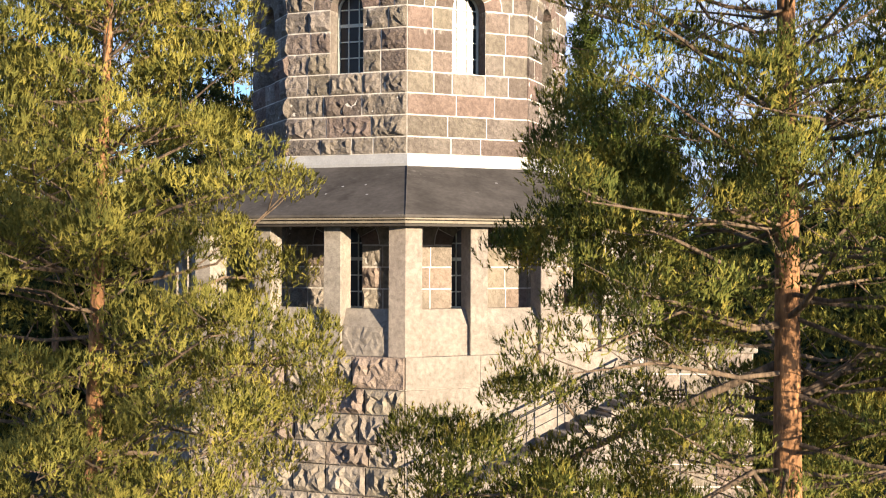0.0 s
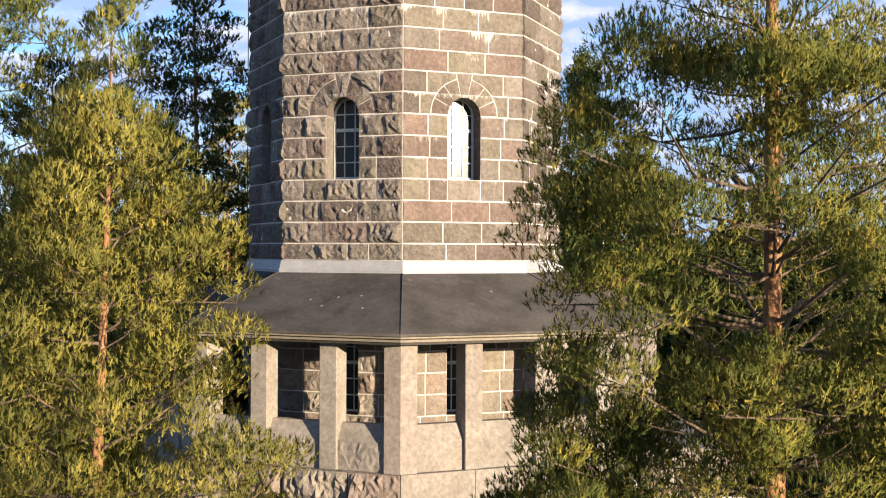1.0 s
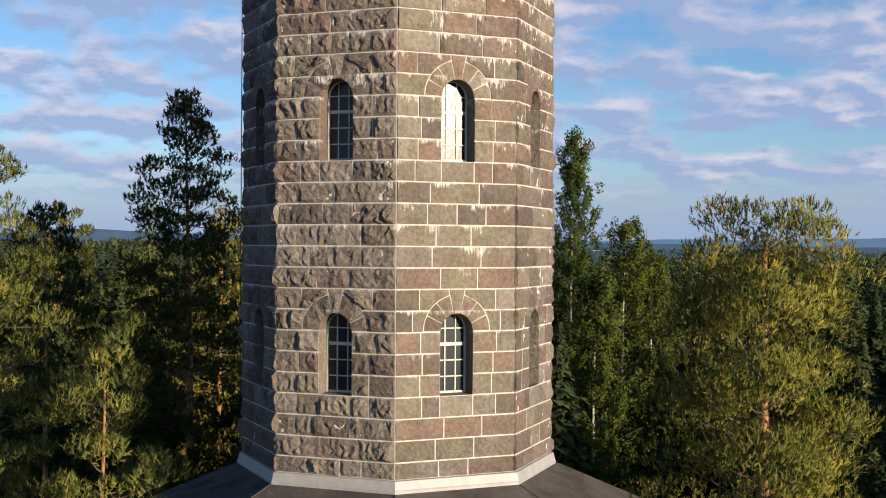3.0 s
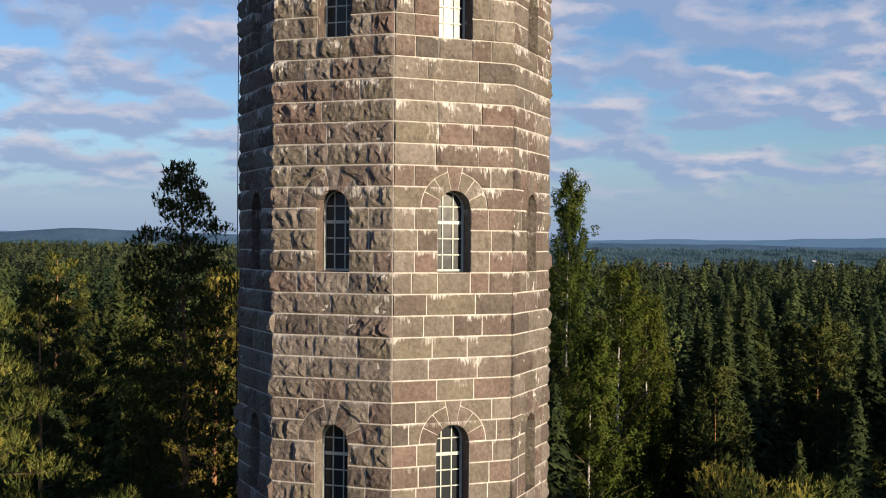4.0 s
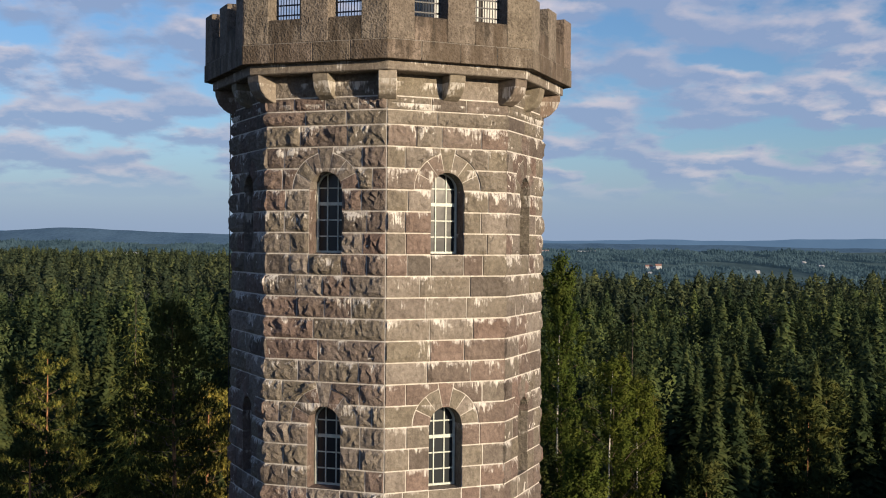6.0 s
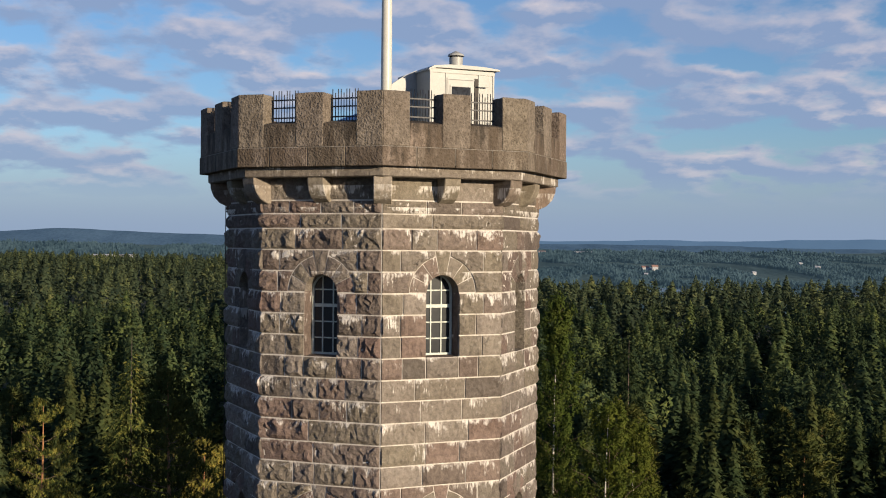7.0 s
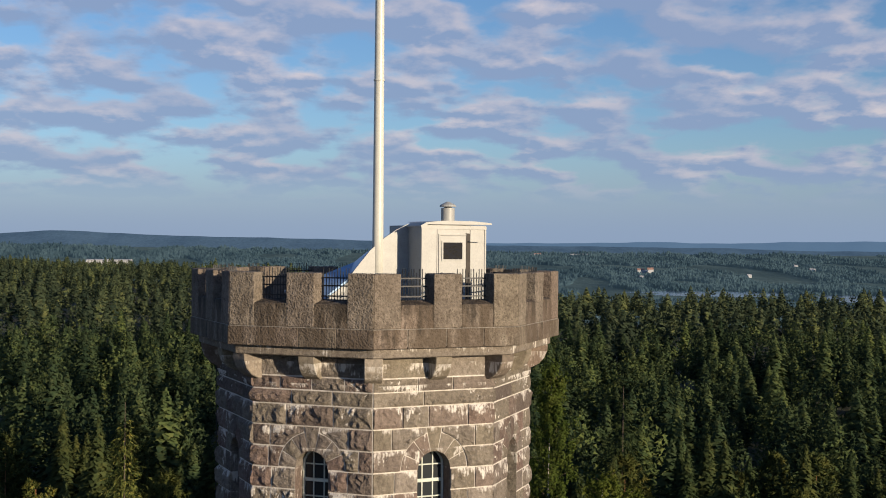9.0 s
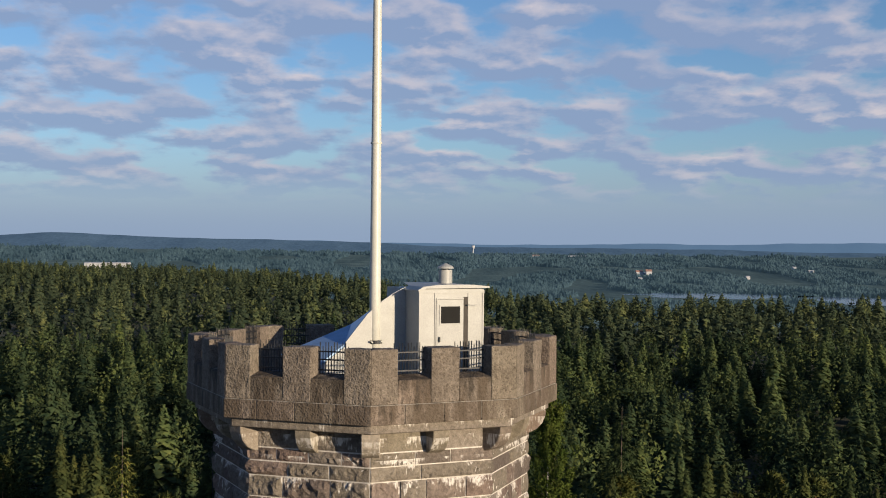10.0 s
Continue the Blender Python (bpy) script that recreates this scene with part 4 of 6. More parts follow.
# lower landing of the base on its right side
lv, lf = [], []
for (m, w) in ((Matrix.Translation((8.0, -3.2, 0)), 1.5), (Matrix.Translation((9.5, -0.6, 0)) @ Matrix.Rotation(math.pi / 2, 4, 'Z'), 2.6)):
    z = -0.5
    while z < 6.5:
        zt = z + 0.62
        n = 3 if w < 2 else 5
        for i in range(n):
            v, f = rock_grid(5, 3, lambda q: -w + 2 * w * i / n + 0.02, lambda q: -w + 2 * w * (i + 1) / n - 0.02, z + 0.02, zt - 0.02, 0.1, rng.randrange(9999), 0.3)
            o = len(lv)
            lv += [m @ Vector(p) for p in v]
            lf += [tuple(q + o for q in p) for p in f]
        z = zt
ob = new("landing_masonry", mesh_of("landing_masonry", lv, lf, M_BASE))
ob.parent = tower
tagged(ob, "rock-faced blocks of the lower landing", kind="stuff")
bm = bmesh.new()
box(bm, 6.4, 9.5, -3.2, 2.0, -1.0, 6.9)
part("landing_core", bm, M_MORTAR, tower, "pale mortar core of the landing")
bm = bmesh.new()
box(bm, 6.3, 9.62, -3.32, 2.1, 6.9, 7.1, bev=0.03)
part("landing_cap", bm, M_DRESSED, tower, "dressed granite landing cap")

# outdoor stair along the base wall, rising to the landing
F = face_frame(6, (R_PIER + 0.1) * COS8)
STEP_RISE, STEP_RUN, FIRST_X, FIRST_Z = 0.17, 0.425, -2.85, 3.70
stair = empty("stone_stair", F)
tagged(stair, "pale granite outdoor stair along the tower base", "stair")
for i in range(15):
    x0, z1 = FIRST_X + STEP_RUN * i, FIRST_Z + STEP_RISE * i
    bm = bmesh.new()
    box(bm, x0 - 0.03, x0 + STEP_RUN, -0.86, -0.03, z1 - 0.165, z1, bev=0.012)
    part("step", bm, M_DRESSED, stair)
bm = bmesh.new()
end_x, end_z = FIRST_X + STEP_RUN * 15, FIRST_Z + STEP_RISE * 14 - 0.17
side = [(FIRST_X, -1.0), (end_x, -1.0), (end_x, end_z), (FIRST_X, FIRST_Z - 0.17)]
outer = [bm.verts.new((x, -0.82, z)) for x, z in side]
inner = [bm.verts.new((x, -0.04, z)) for x, z in side]
bm.faces.new(outer)
bm.faces.new(inner[::-1])
for i in range(4):
    bm.faces.new((outer[i], inner[i], inner[(i + 1) % 4], outer[(i + 1) % 4]))
part("stair_wall", bm, M_DRESSED, stair, "solid granite wall under the steps")
railing = empty("stair_railing", F)
tagged(railing, "dark iron handrail with thin posts on the stone stair", "railing")
slope = STEP_RISE / STEP_RUN
for z_off, radius in ((0.95, 0.034), (0.5, 0.011)):
    bm = bmesh.new()
    cyl(bm, (FIRST_X, -0.74, FIRST_Z + z_off), (FIRST_X + 6.0, -0.74, FIRST_Z + z_off + 6.0 * slope), radius, n=8)
    part("handrail" if z_off > 0.9 else "rail", bm, M_IRON, railing)
for i in range(8):
    x = FIRST_X + STEP_RUN * (2 * i + 0.5)
    z = FIRST_Z + STEP_RISE * 2 * i
    bm = bmesh.new()
    cyl(bm, (x, -0.74, z - 0.03), (x, -0.74, z + 0.95 + slope * STEP_RUN * 0.5), 0.016, n=8)
    part("post", bm, M_IRON, railing)

# ---- lightning conductor down the shaft's corner ----
rod = empty("lightning_conductor", Matrix.Translation((-R_SHAFT - 0.13, 0.0, 0.0)))
tagged(rod, "thin grey lightning conductor cable down the tower corner", "cable")
bm = bmesh.new()
cyl(bm, (0, 0, 11.6), (0, 0, 31.6), 0.014, n=6)
part("cable", bm, M_IRON, rod)
bm = bmesh.new()
box(bm, -0.012, 0.14, -0.012, 0.012, -0.012, 0.012)
clip_me = part("bracket", bm, M_IRON, rod, "small iron bracket")
clip_me.location = (0, 0, 12.4)
for k in range(1, 13):
    ob = link("bracket", clip_me.data, rod, Matrix.Translation((0, 0, 12.4 + 1.55 * k)))

# ---- foliage materials ----


def leaf_mat(name, dark, light, yellow, trans=0.3, patch=False, size=0.9):
    m = bpy.data.materials.new(name)
    m.use_nodes = True
    nt = m.node_tree
    nt.nodes.clear()
    n, l = nt.nodes.new, nt.links.new
    out = n("ShaderNodeOutputMaterial")
    pos = world_pos(n)
    isl = n("ShaderNodeNewGeometry").outputs["Random Per Island"]
    big = noise_tex(n, l, pos, size, 3)
    c1 = ramp(n, l, isl, [(0.0, dark), (0.6, light), (1.0, yellow)]).outputs[0]
    c2 = ramp(n, l, big.outputs[0], [(0.3, dark), (0.5, light), (0.7, yellow)]).outputs[0]
    c = mixc(n, l, 0.72, c1, c2)
    rnd = n("ShaderNodeObjectInfo").outputs["Random"]
    tint = ramp(n, l, rnd, [(0.0, (0.42, 0.45, 0.45)), (0.5, (0.5, 0.5, 0.48)), (1.0, (0.63, 0.55, 0.44))]).outputs[0]
    c = mixc(n, l, 0.8, c, tint, 'OVERLAY')
    if patch:
        vo = n("ShaderNodeTexVoronoi"); vo.inputs["Scale"].default_value = 0.2; vo.voronoi_dimensions = '2D'
        l(pos, vo.inputs["Vector"])
        sp = n("ShaderNodeSeparateColor"); l(vo.outputs["Color"], sp.inputs[0])
        tr = ramp(n, l, sp.outputs[0], [(0.0, (0.5, 0.55, 0.6)), (0.5, (0.95, 0.95, 0.9)), (0.8, (1.4, 1.3, 1.05)), (1.0, (1.8, 1.6, 1.1))]).outputs[0]
        c = mixc(n, l, 1.0, c, tr, 'MULTIPLY')
    d = n("ShaderNodeBsdfDiffuse")
    t = n("ShaderNodeBsdfTranslucent")
    l(c, d.inputs[0]); l(c, t.inputs[0])
    mx = n("ShaderNodeMixShader"); mx.inputs[0].default_value = trans
    l(d.outputs[0], mx.inputs[1]); l(t.outputs[0], mx.inputs[2])
    l(mx.outputs[0], out.inputs[0])
    return m


M_PINE = leaf_mat("pine_needles", (0.066, 0.084, 0.028), (0.255, 0.232, 0.060), (0.50, 0.40, 0.095), 0.32, size=2.2)
M_PINE_DEEP = leaf_mat("deep_green_pine_needles", (0.032, 0.056, 0.022), (0.130, 0.155, 0.045), (0.38, 0.32, 0.08), 0.26, size=2.2)
M_SPRUCE = leaf_mat("spruce_needles", (0.021, 0.035, 0.020), (0.046, 0.065, 0.029), (0.082, 0.094, 0.036), 0.2)
M_STAND = leaf_mat("forest_needles", (0.021, 0.039, 0.027), (0.045, 0.070, 0.038), (0.078, 0.097, 0.047), 0.2, True)
# the stand's needles again, made bluer: haze mixed into the colour
M_FARSTAND = leaf_mat("haze_tinted_needles", (0.023, 0.041, 0.034), (0.046, 0.068, 0.047), (0.073, 0.090, 0.057), 0.2, True)
M_FPINE = leaf_mat("forest_pine_needles", (0.028, 0.046, 0.020), (0.062, 0.080, 0.030), (0.115, 0.112, 0.036), 0.25)
M_BIRCH = leaf_mat("birch_leaves", (0.038, 0.064, 0.016), (0.072, 0.102, 0.025), (0.115, 0.135, 0.034), 0.3)


def bark_build(lo, hi, tint):
    def build(nt, b, n, l):
        pos = world_pos(n)
        mp = n("ShaderNodeMapping"); mp.inputs["Scale"].default_value = (14, 14, 4)
        l(pos, mp.inputs[0])
        a = noise_tex(n, l, mp.outputs[0], 1.0, 5, 0.65)
        f = noise_tex(n, l, pos, 1.3, 3)
        c = ramp(n, l, a.outputs[0], [(0.35, lo), (0.65, hi)]).outputs[0]
        c = mixc(n, l, f.outputs[0], c, tint, 'MULTIPLY')
        l(c, b.inputs["Base Color"])
        b.inputs["Roughness"].default_value = 0.9
        bump(n, l, b, a.outputs[0], 0.9, 0.03)
    return build


M_BARK = mat("pine_bark", bark_build((0.13, 0.065, 0.03), (0.46, 0.24, 0.11), (0.8, 0.75, 0.7)))
M_TWIG = mat("grey_twigs", bark_build((0.06, 0.042, 0.028), (0.19, 0.135, 0.09), (0.8, 0.8, 0.8)))
M_DARKBARK = mat("spruce_bark", bark_build((0.05, 0.04, 0.03), (0.14, 0.11, 0.085), (0.9, 0.9, 0.9)))
M_BIRCHBARK = mat("birch_bark", bark_build((0.25, 0.23, 0.2), (0.65, 0.63, 0.58), (0.9, 0.9, 0.9)))

# ---- foliage meshes ----


def unit(a):
    return a / np.maximum(np.linalg.norm(a, axis=-1, keepdims=True), 1e-9)


def blades(rs, base, axis, length, width, n, spread, curl=0.0):
    """n thin triangles round each base point; axis: where the shoot points; returns vertices (k,3)."""
    N = len(base)
    b = np.repeat(base, n, 0)
    ax = np.repeat(axis, n, 0)
    d = unit(ax + spread * rs.normal(size=(N * n, 3)))
    L = np.repeat(length, n) * rs.uniform(0.7, 1.2, N * n)
    off = ax * (rs.uniform(-0.5, 0.6, (N * n, 1)) * np.repeat(length, n)[:, None])
    side = unit(np.cross(d, rs.normal(size=(N * n, 3)))) * (np.repeat(width, n) * 0.5)[:, None]
    p = b + off
    tip = p + d * L[:, None]
    if curl:
        tip[:, 2] -= curl * L
    v = np.stack([p - side, p + side, tip], 1).reshape(-1, 3)
    return v


def tri_mesh(name, v, material, soft=None):
    """Loose triangles; soft: the outward direction of the foliage mass at each triangle, which shades it as one round clump."""
    k = len(v) // 3
    me = bpy.data.meshes.new(name)
    if soft is not None:
        t = v.reshape(-1, 3, 3)
        g = np.cross(t[:, 1] - t[:, 0], t[:, 2] - t[:, 0])
        back = (g * soft).sum(1) < 0
        t[back] = t[back][:, ::-1]
        v = t.reshape(-1, 3)
    me.vertices.add(len(v))
    me.vertices.foreach_set("co", v.astype(np.float32).ravel())
    me.loops.add(len(v))
    me.loops.foreach_set("vertex_index", np.arange(len(v), dtype=np.int32))
    me.polygons.add(k)
    me.polygons.foreach_set("loop_start", np.arange(0, len(v), 3, dtype=np.int32))
    me.update(calc_edges=True)
    if soft is not None:
        at = me.attributes.new("custom_normal", 'FLOAT_VECTOR', 'POINT')
        at.data.foreach_set("vector", np.repeat(soft, 3, 0).astype(np.float32).ravel())
    me.materials.append(material)
    return me


def cone_normals(v, up=0.45, jitter=0.35, seed=0):
    """Outward directions for a crown round the z axis."""
    rs = np.random.RandomState(seed)
    c = v.reshape(-1, 3, 3).mean(1)
    r = np.hypot(c[:, 0], c[:, 1])[:, None] + 0.05
    o = np.concatenate([c[:, :2] / r, np.full((len(c), 1), up)], 1)
    return unit(o + jitter * rs.normal(size=o.shape))


def tubes(name, paths, material, n=5):
    """Tapered tubes along lists of (x, y, z, radius)."""
    verts, faces = [], []
    for path in paths:
        P = [Vector(p[:3]) for p in path]
        o = len(verts)
        for i, p in enumerate(P):
            d = (P[min(i + 1, len(P) - 1)] - P[max(i - 1, 0)]).normalized()
            u = d.orthogonal().normalized()
            w = d.cross(u)
            for k in range(n):
                a = 2 * math.pi * k / n
                verts.append(p + (u * math.cos(a) + w * math.sin(a)) * path[i][3])
        for i in range(len(P) - 1):
            for k in range(n):
                faces.append((o + i * n + k, o + i * n + (k + 1) % n, o + (i + 1) * n + (k + 1) % n, o + (i + 1) * n + k))
    return mesh_of(name, verts, faces, material, True)


def interp(profile, z):
    zs = [p[0] for p in profile]
    return float(np.interp(z, zs, [p[1] for p in profile]))


def scots_pine(x, y, profile, seed, label, branches=80, shoots=34, shoot=0.07, needles=7, blade=0.0145, puff=0.25, nodes=2.2, trunk_r=0.16, lean=(0, 0), bare=0.3, gaps=(), material=None, extra=(), flat=0.7, bare_front=None, pads=()):
    """profile: (height, crown radius) from the crown's base to its top. Upright shoots sit in rounded puffs on the outer
    branches; gaps: (from, to, bare share) heights where the branches are bare near the trunk;
    pads: (x, y, z, size, puffs), dense clumps on single limbs."""
    rs = np.random.RandomState(seed)
    t = empty("pine_tree", Matrix.Translation((x, y, -0.2)))
    tagged(t, label, "tree")
    z_lo, z_hi = profile[0][0], profile[-1][0]
    H = z_hi - 0.25
    wob = rs.uniform(-1, 1, 4)

    def axis(z):
        s = z / H
        return np.array([lean[0] * s + 0.16 * wob[0] * math.sin(5 * s + wob[1]), lean[1] * s + 0.16 * wob[2] * math.sin(4 * s + wob[3]), z])
    path = []
    for i in range(19):
        z = -0.4 + (H + 0.4) * i / 18
        p = axis(z)
        path.append((p[0], p[1], z, trunk_r * (1 - 0.88 * (i / 18) ** 1.5) * rs.uniform(0.94, 1.06)))
    link("trunk", tubes("trunk", [path], M_BARK, 10), t, label="orange scaly pine trunk")
    limbs, twigs = [], []
    cen, rad = [], []
    whorl = 0.42
    for i in range(branches):
        f = (i + 0.5) / branches
        z = z_lo + (z_hi - z_lo) * (f ** 1.14)
        z = z * 0.6 + (math.floor(z / whorl) + 0.5) * whorl * 0.4 + rs.uniform(-0.12, 0.12)
        R = max(interp(profile, z) * rs.choice((0.55, 0.78, 0.95, 1.06)) * rs.uniform(0.92, 1.08), 0.12)
        b0 = bare
        for g0, g1, gb in gaps:
            if g0 < z < g1:
                b0 = gb
        a = i * 2.39996 + rs.uniform(-0.5, 0.5)
        if bare_front and bare_front[0] < z < bare_front[1] and math.sin(a) < 0.1 and -0.45 < math.cos(a) < 0.4:
            continue
        low = 1 - (z - z_lo) / (z_hi - z_lo)
        z0 = min(z - R * (0.45 - 0.5 * low) + rs.uniform(-0.35, 0.25) * min(R, 1.5), H - 0.05)
        p0 = axis(z0)
        end = axis(min(z, H)) + np.array([math.cos(a) * R, math.sin(a) * R, 0.0])
        end[2] = z + rs.uniform(-0.1, 0.1)
        mid = p0 * 0.5 + end * 0.5 + np.array([rs.uniform(-0.26, 0.26) * R, rs.uniform(-0.26, 0.26) * R, rs.uniform(-0.2, 0.14) * R])
        q = [p0, p0 * 0.62 + mid * 0.38 + np.array([0, 0, -0.03 * R]), mid, mid * 0.4 + end * 0.6, end]
        r0 = min(0.013 + 0.008 * R, trunk_r * 0.4)
        limbs.append([(*q[k], r0 * (1 - 0.8 * k / 4)) for k in range(5)])
        side = np.array([-math.sin(a), math.cos(a), 0.0])
        m = 2 + int(nodes * (0.35 + R) * (1 - b0) * rs.uniform(0.85, 1.3))
        for j in range(m):
            s = b0 + (1 - b0) * (j + rs.uniform(0.5, 1.0)) / m
            s = min(s, 1.0)
            k = min(int(s * 4), 3)
            fr = s * 4 - k
            c = q[k] * (1 - fr) + q[k + 1] * fr
            w = (0.18 + 0.42 * R * (1.1 - s)) * rs.uniform(0.2, 1.2) * (1 if j % 2 else -1)
            if s > 0.9:
                w *= 0.3
            tip = c + side * w + unit(end - p0) * abs(w) * 0.6 + np.array([0, 0, abs(w) * rs.uniform(-0.1, 0.4) + rs.uniform(0.0, 0.15)])
            twigs.append([(*c, 0.010), (*(c * 0.45 + tip * 0.55 + np.array([0, 0, -0.03])), 0.007), (*tip, 0.004)])
            cen.append(tip)
            rad.append(puff * rs.uniform(0.65, 1.3))
    link("branchwork", tubes("branchwork", limbs + twigs + list(extra), M_TWIG, 4), t, label="bare grey-brown branches")
    # foliage gathers into clumps with gaps between them
    if pads:
        clump = [noise.noise(Vector(c) * 0.85 + Vector((seed * 3.7, 0, 0))) > -0.22 for c in cen]
        cen = [c for c, ok in zip(cen, clump) if ok]
        rad = [r * 1.1 for r, ok in zip(rad, clump) if ok]
    for cx, cy, cz, size, count in pads:
        for j in range(count):
            d = unit(rs.normal(size=3)) * size * rs.uniform(0.3, 1.0) * np.array([1.15, 1.0, 0.62])
            cen.append(axis(cz) + np.array([cx, cy, 0]) + d)
            rad.append(puff * rs.uniform(0.7, 1.1))
    cen, rad = np.array(cen), np.array(rad)
    # shoots over each puff, fewer on the underside
    # older needles inside each puff, coarse and close
    m = 45
    ci = np.repeat(cen, m, 0)
    di = unit(rs.normal(size=(len(ci), 3)))
    ri = np.repeat(rad, m)
    inner = blades(rs, ci + di * ri[:, None] * np.array([1, 1, flat]) * rs.uniform(0.1, 0.75, (len(ci), 1)), unit(0.6 * di + np.array([0, 0, 0.7])), ri * 0.24, ri * 0.05, 1, 0.6)
    inner_n = unit(di * np.array([1, 1, 0.7]) + 0.6 * unit(ci * np.array([1, 1, 0.0]) + 1e-6) + 0.2 * rs.normal(size=di.shape))
    n = np.maximum((shoots * (rad / puff) ** 2).astype(int), 6)
    C = np.repeat(cen, n, 0)
    Rr = np.repeat(rad, n)[:, None]
    d = unit(rs.normal(size=(len(C), 3)) + np.array([0, 0, 0.45]))
    base = C + d * Rr * np.array([1.0, 1.0, flat]) * rs.uniform(0.7, 1.0, (len(C), 1))
    ax = unit(0.5 * d + np.array([0, 0, 0.85]) + 0.2 * rs.normal(size=d.shape))
    N = len(base)
    v = blades(rs, base, ax, np.full(N, shoot) * rs.uniform(0.75, 1.25, N), np.full(N, blade), needles, 0.42)
    tree_out = unit((base - np.array([0, 0, 0])) * np.array([1, 1, 0.0]) + 1e-6)
    nn = np.repeat(unit(d * np.array([1, 1, 0.7]) + 0.75 * tree_out), needles, 0)
    nn = unit(nn + 0.2 * rs.normal(size=nn.shape))
    link("crown", tri_mesh("crown", np.concatenate([v, inner]), material or M_PINE, np.concatenate([nn, inner_n])), t, label="tufts of yellow-green needles")
    return t


def spruce_verts(rs, H, R, nb, per, blade_len, blade_w, crown_from=0.12, droop=0.35, ragged=0.25, top_bare=0.0):
    """Drooping whorls of needle sprays for a spruce of height H."""
    f = rs.uniform(0, 1, nb)
    f = 1 - (1 - f * 0.99) ** 0.62      # more sprays low down
    z = H * (crown_from + (1 - crown_from) * f)
    rad = R * (1 - f) ** 0.72 * (1 + ragged * rs.normal(size=nb)) + 0.05
    # branches come in whorls
    ang = rs.randint(0, 9, nb) * (2 * math.pi / 9) + np.floor(z / 0.55) * 1.3 + rs.normal(size=nb) * 0.12
    s = rs.uniform(0.25, 1.0, nb) ** 0.6
    rr = rad * s
    cz = np.floor(z / 0.55) * 0.55 + rs.normal(size=nb) * 0.2 - droop * rr * (0.6 + 0.4 * s)
    p = np.stack([np.cos(ang) * rr, np.sin(ang) * rr, cz], 1)
    ax = unit(np.stack([np.cos(ang), np.sin(ang), np.full(nb, -droop * 1.1)], 1))
    L = blade_len * (0.45 + 0.75 * (1 - f)) * rs.uniform(0.8, 1.2, nb)
    return blades(rs, p, ax, L, np.full(nb, blade_w) * (0.6 + 0.6 * (1 - f)), per, 0.5, 0.25)


def tiered_verts(rs, H, R, tiers, nb, sub, crown_from=0.12, droop=0.32, wide=0.3, power=0.85):
    """A spruce of tiers of drooping boughs; each bough is a tapering spray, with sub side sprays."""
    out = []
    f = (np.arange(tiers) + rs.uniform(-0.35, 0.35, tiers)) / tiers
    f = np.clip(f, 0, 0.985)
    z = np.repeat(H * (crown_from + (1 - crown_from) * f), nb)
    ff = np.repeat(f, nb)
    N = tiers * nb
    r = R * (1 - ff) ** power * rs.uniform(0.62, 1.15, N) + 0.06
    a = np.tile(np.arange(nb) * 2 * math.pi / nb, tiers) + np.repeat(rs.uniform(0, 6.28, tiers), nb) + rs.normal(size=N) * 0.2
    z = z + rs.uniform(-0.5, 0.5, N) * H * (1 - crown_from) / tiers
    d = np.stack([np.cos(a), np.sin(a), -droop * (1 - 0.9 * ff) + 0.25 * ff], 1)
    p0 = np.stack([0.05 * np.cos(a), 0.05 * np.sin(a), z], 1)
    tip = p0 + d * r[:, None]
    s = np.stack([-np.sin(a), np.cos(a), rs.normal(size=N) * 0.35], 1)
    w = (wide * r + 0.05)[:, None]
    mid = p0 + d * (r * 0.35)[:, None]
    out.append(np.stack([mid - s * w, mid + s * w, tip], 1).reshape(-1, 3))
    for k in range(sub):
        u = rs.uniform(0.3, 1.0, N)
        q = p0 + d * (r * u)[:, None]
        sd = rs.choice((-1.0, 1.0), N)[:, None]
        dirn = unit(d * 0.7 + s * sd * rs.uniform(0.3, 1.1, (N, 1)) + np.array([0, 0, -1.0]) * rs.uniform(-0.1, 0.7, (N, 1)))
        L = (r * 0.34 * rs.uniform(0.6, 1.2, N) + 0.12)[:, None]
        cr = unit(np.cross(dirn, rs.normal(size=(N, 3)))) * L * 0.24
        out.append(np.stack([q - cr, q + cr, q + dirn * L], 1).reshape(-1, 3))
    return np.concatenate(out)


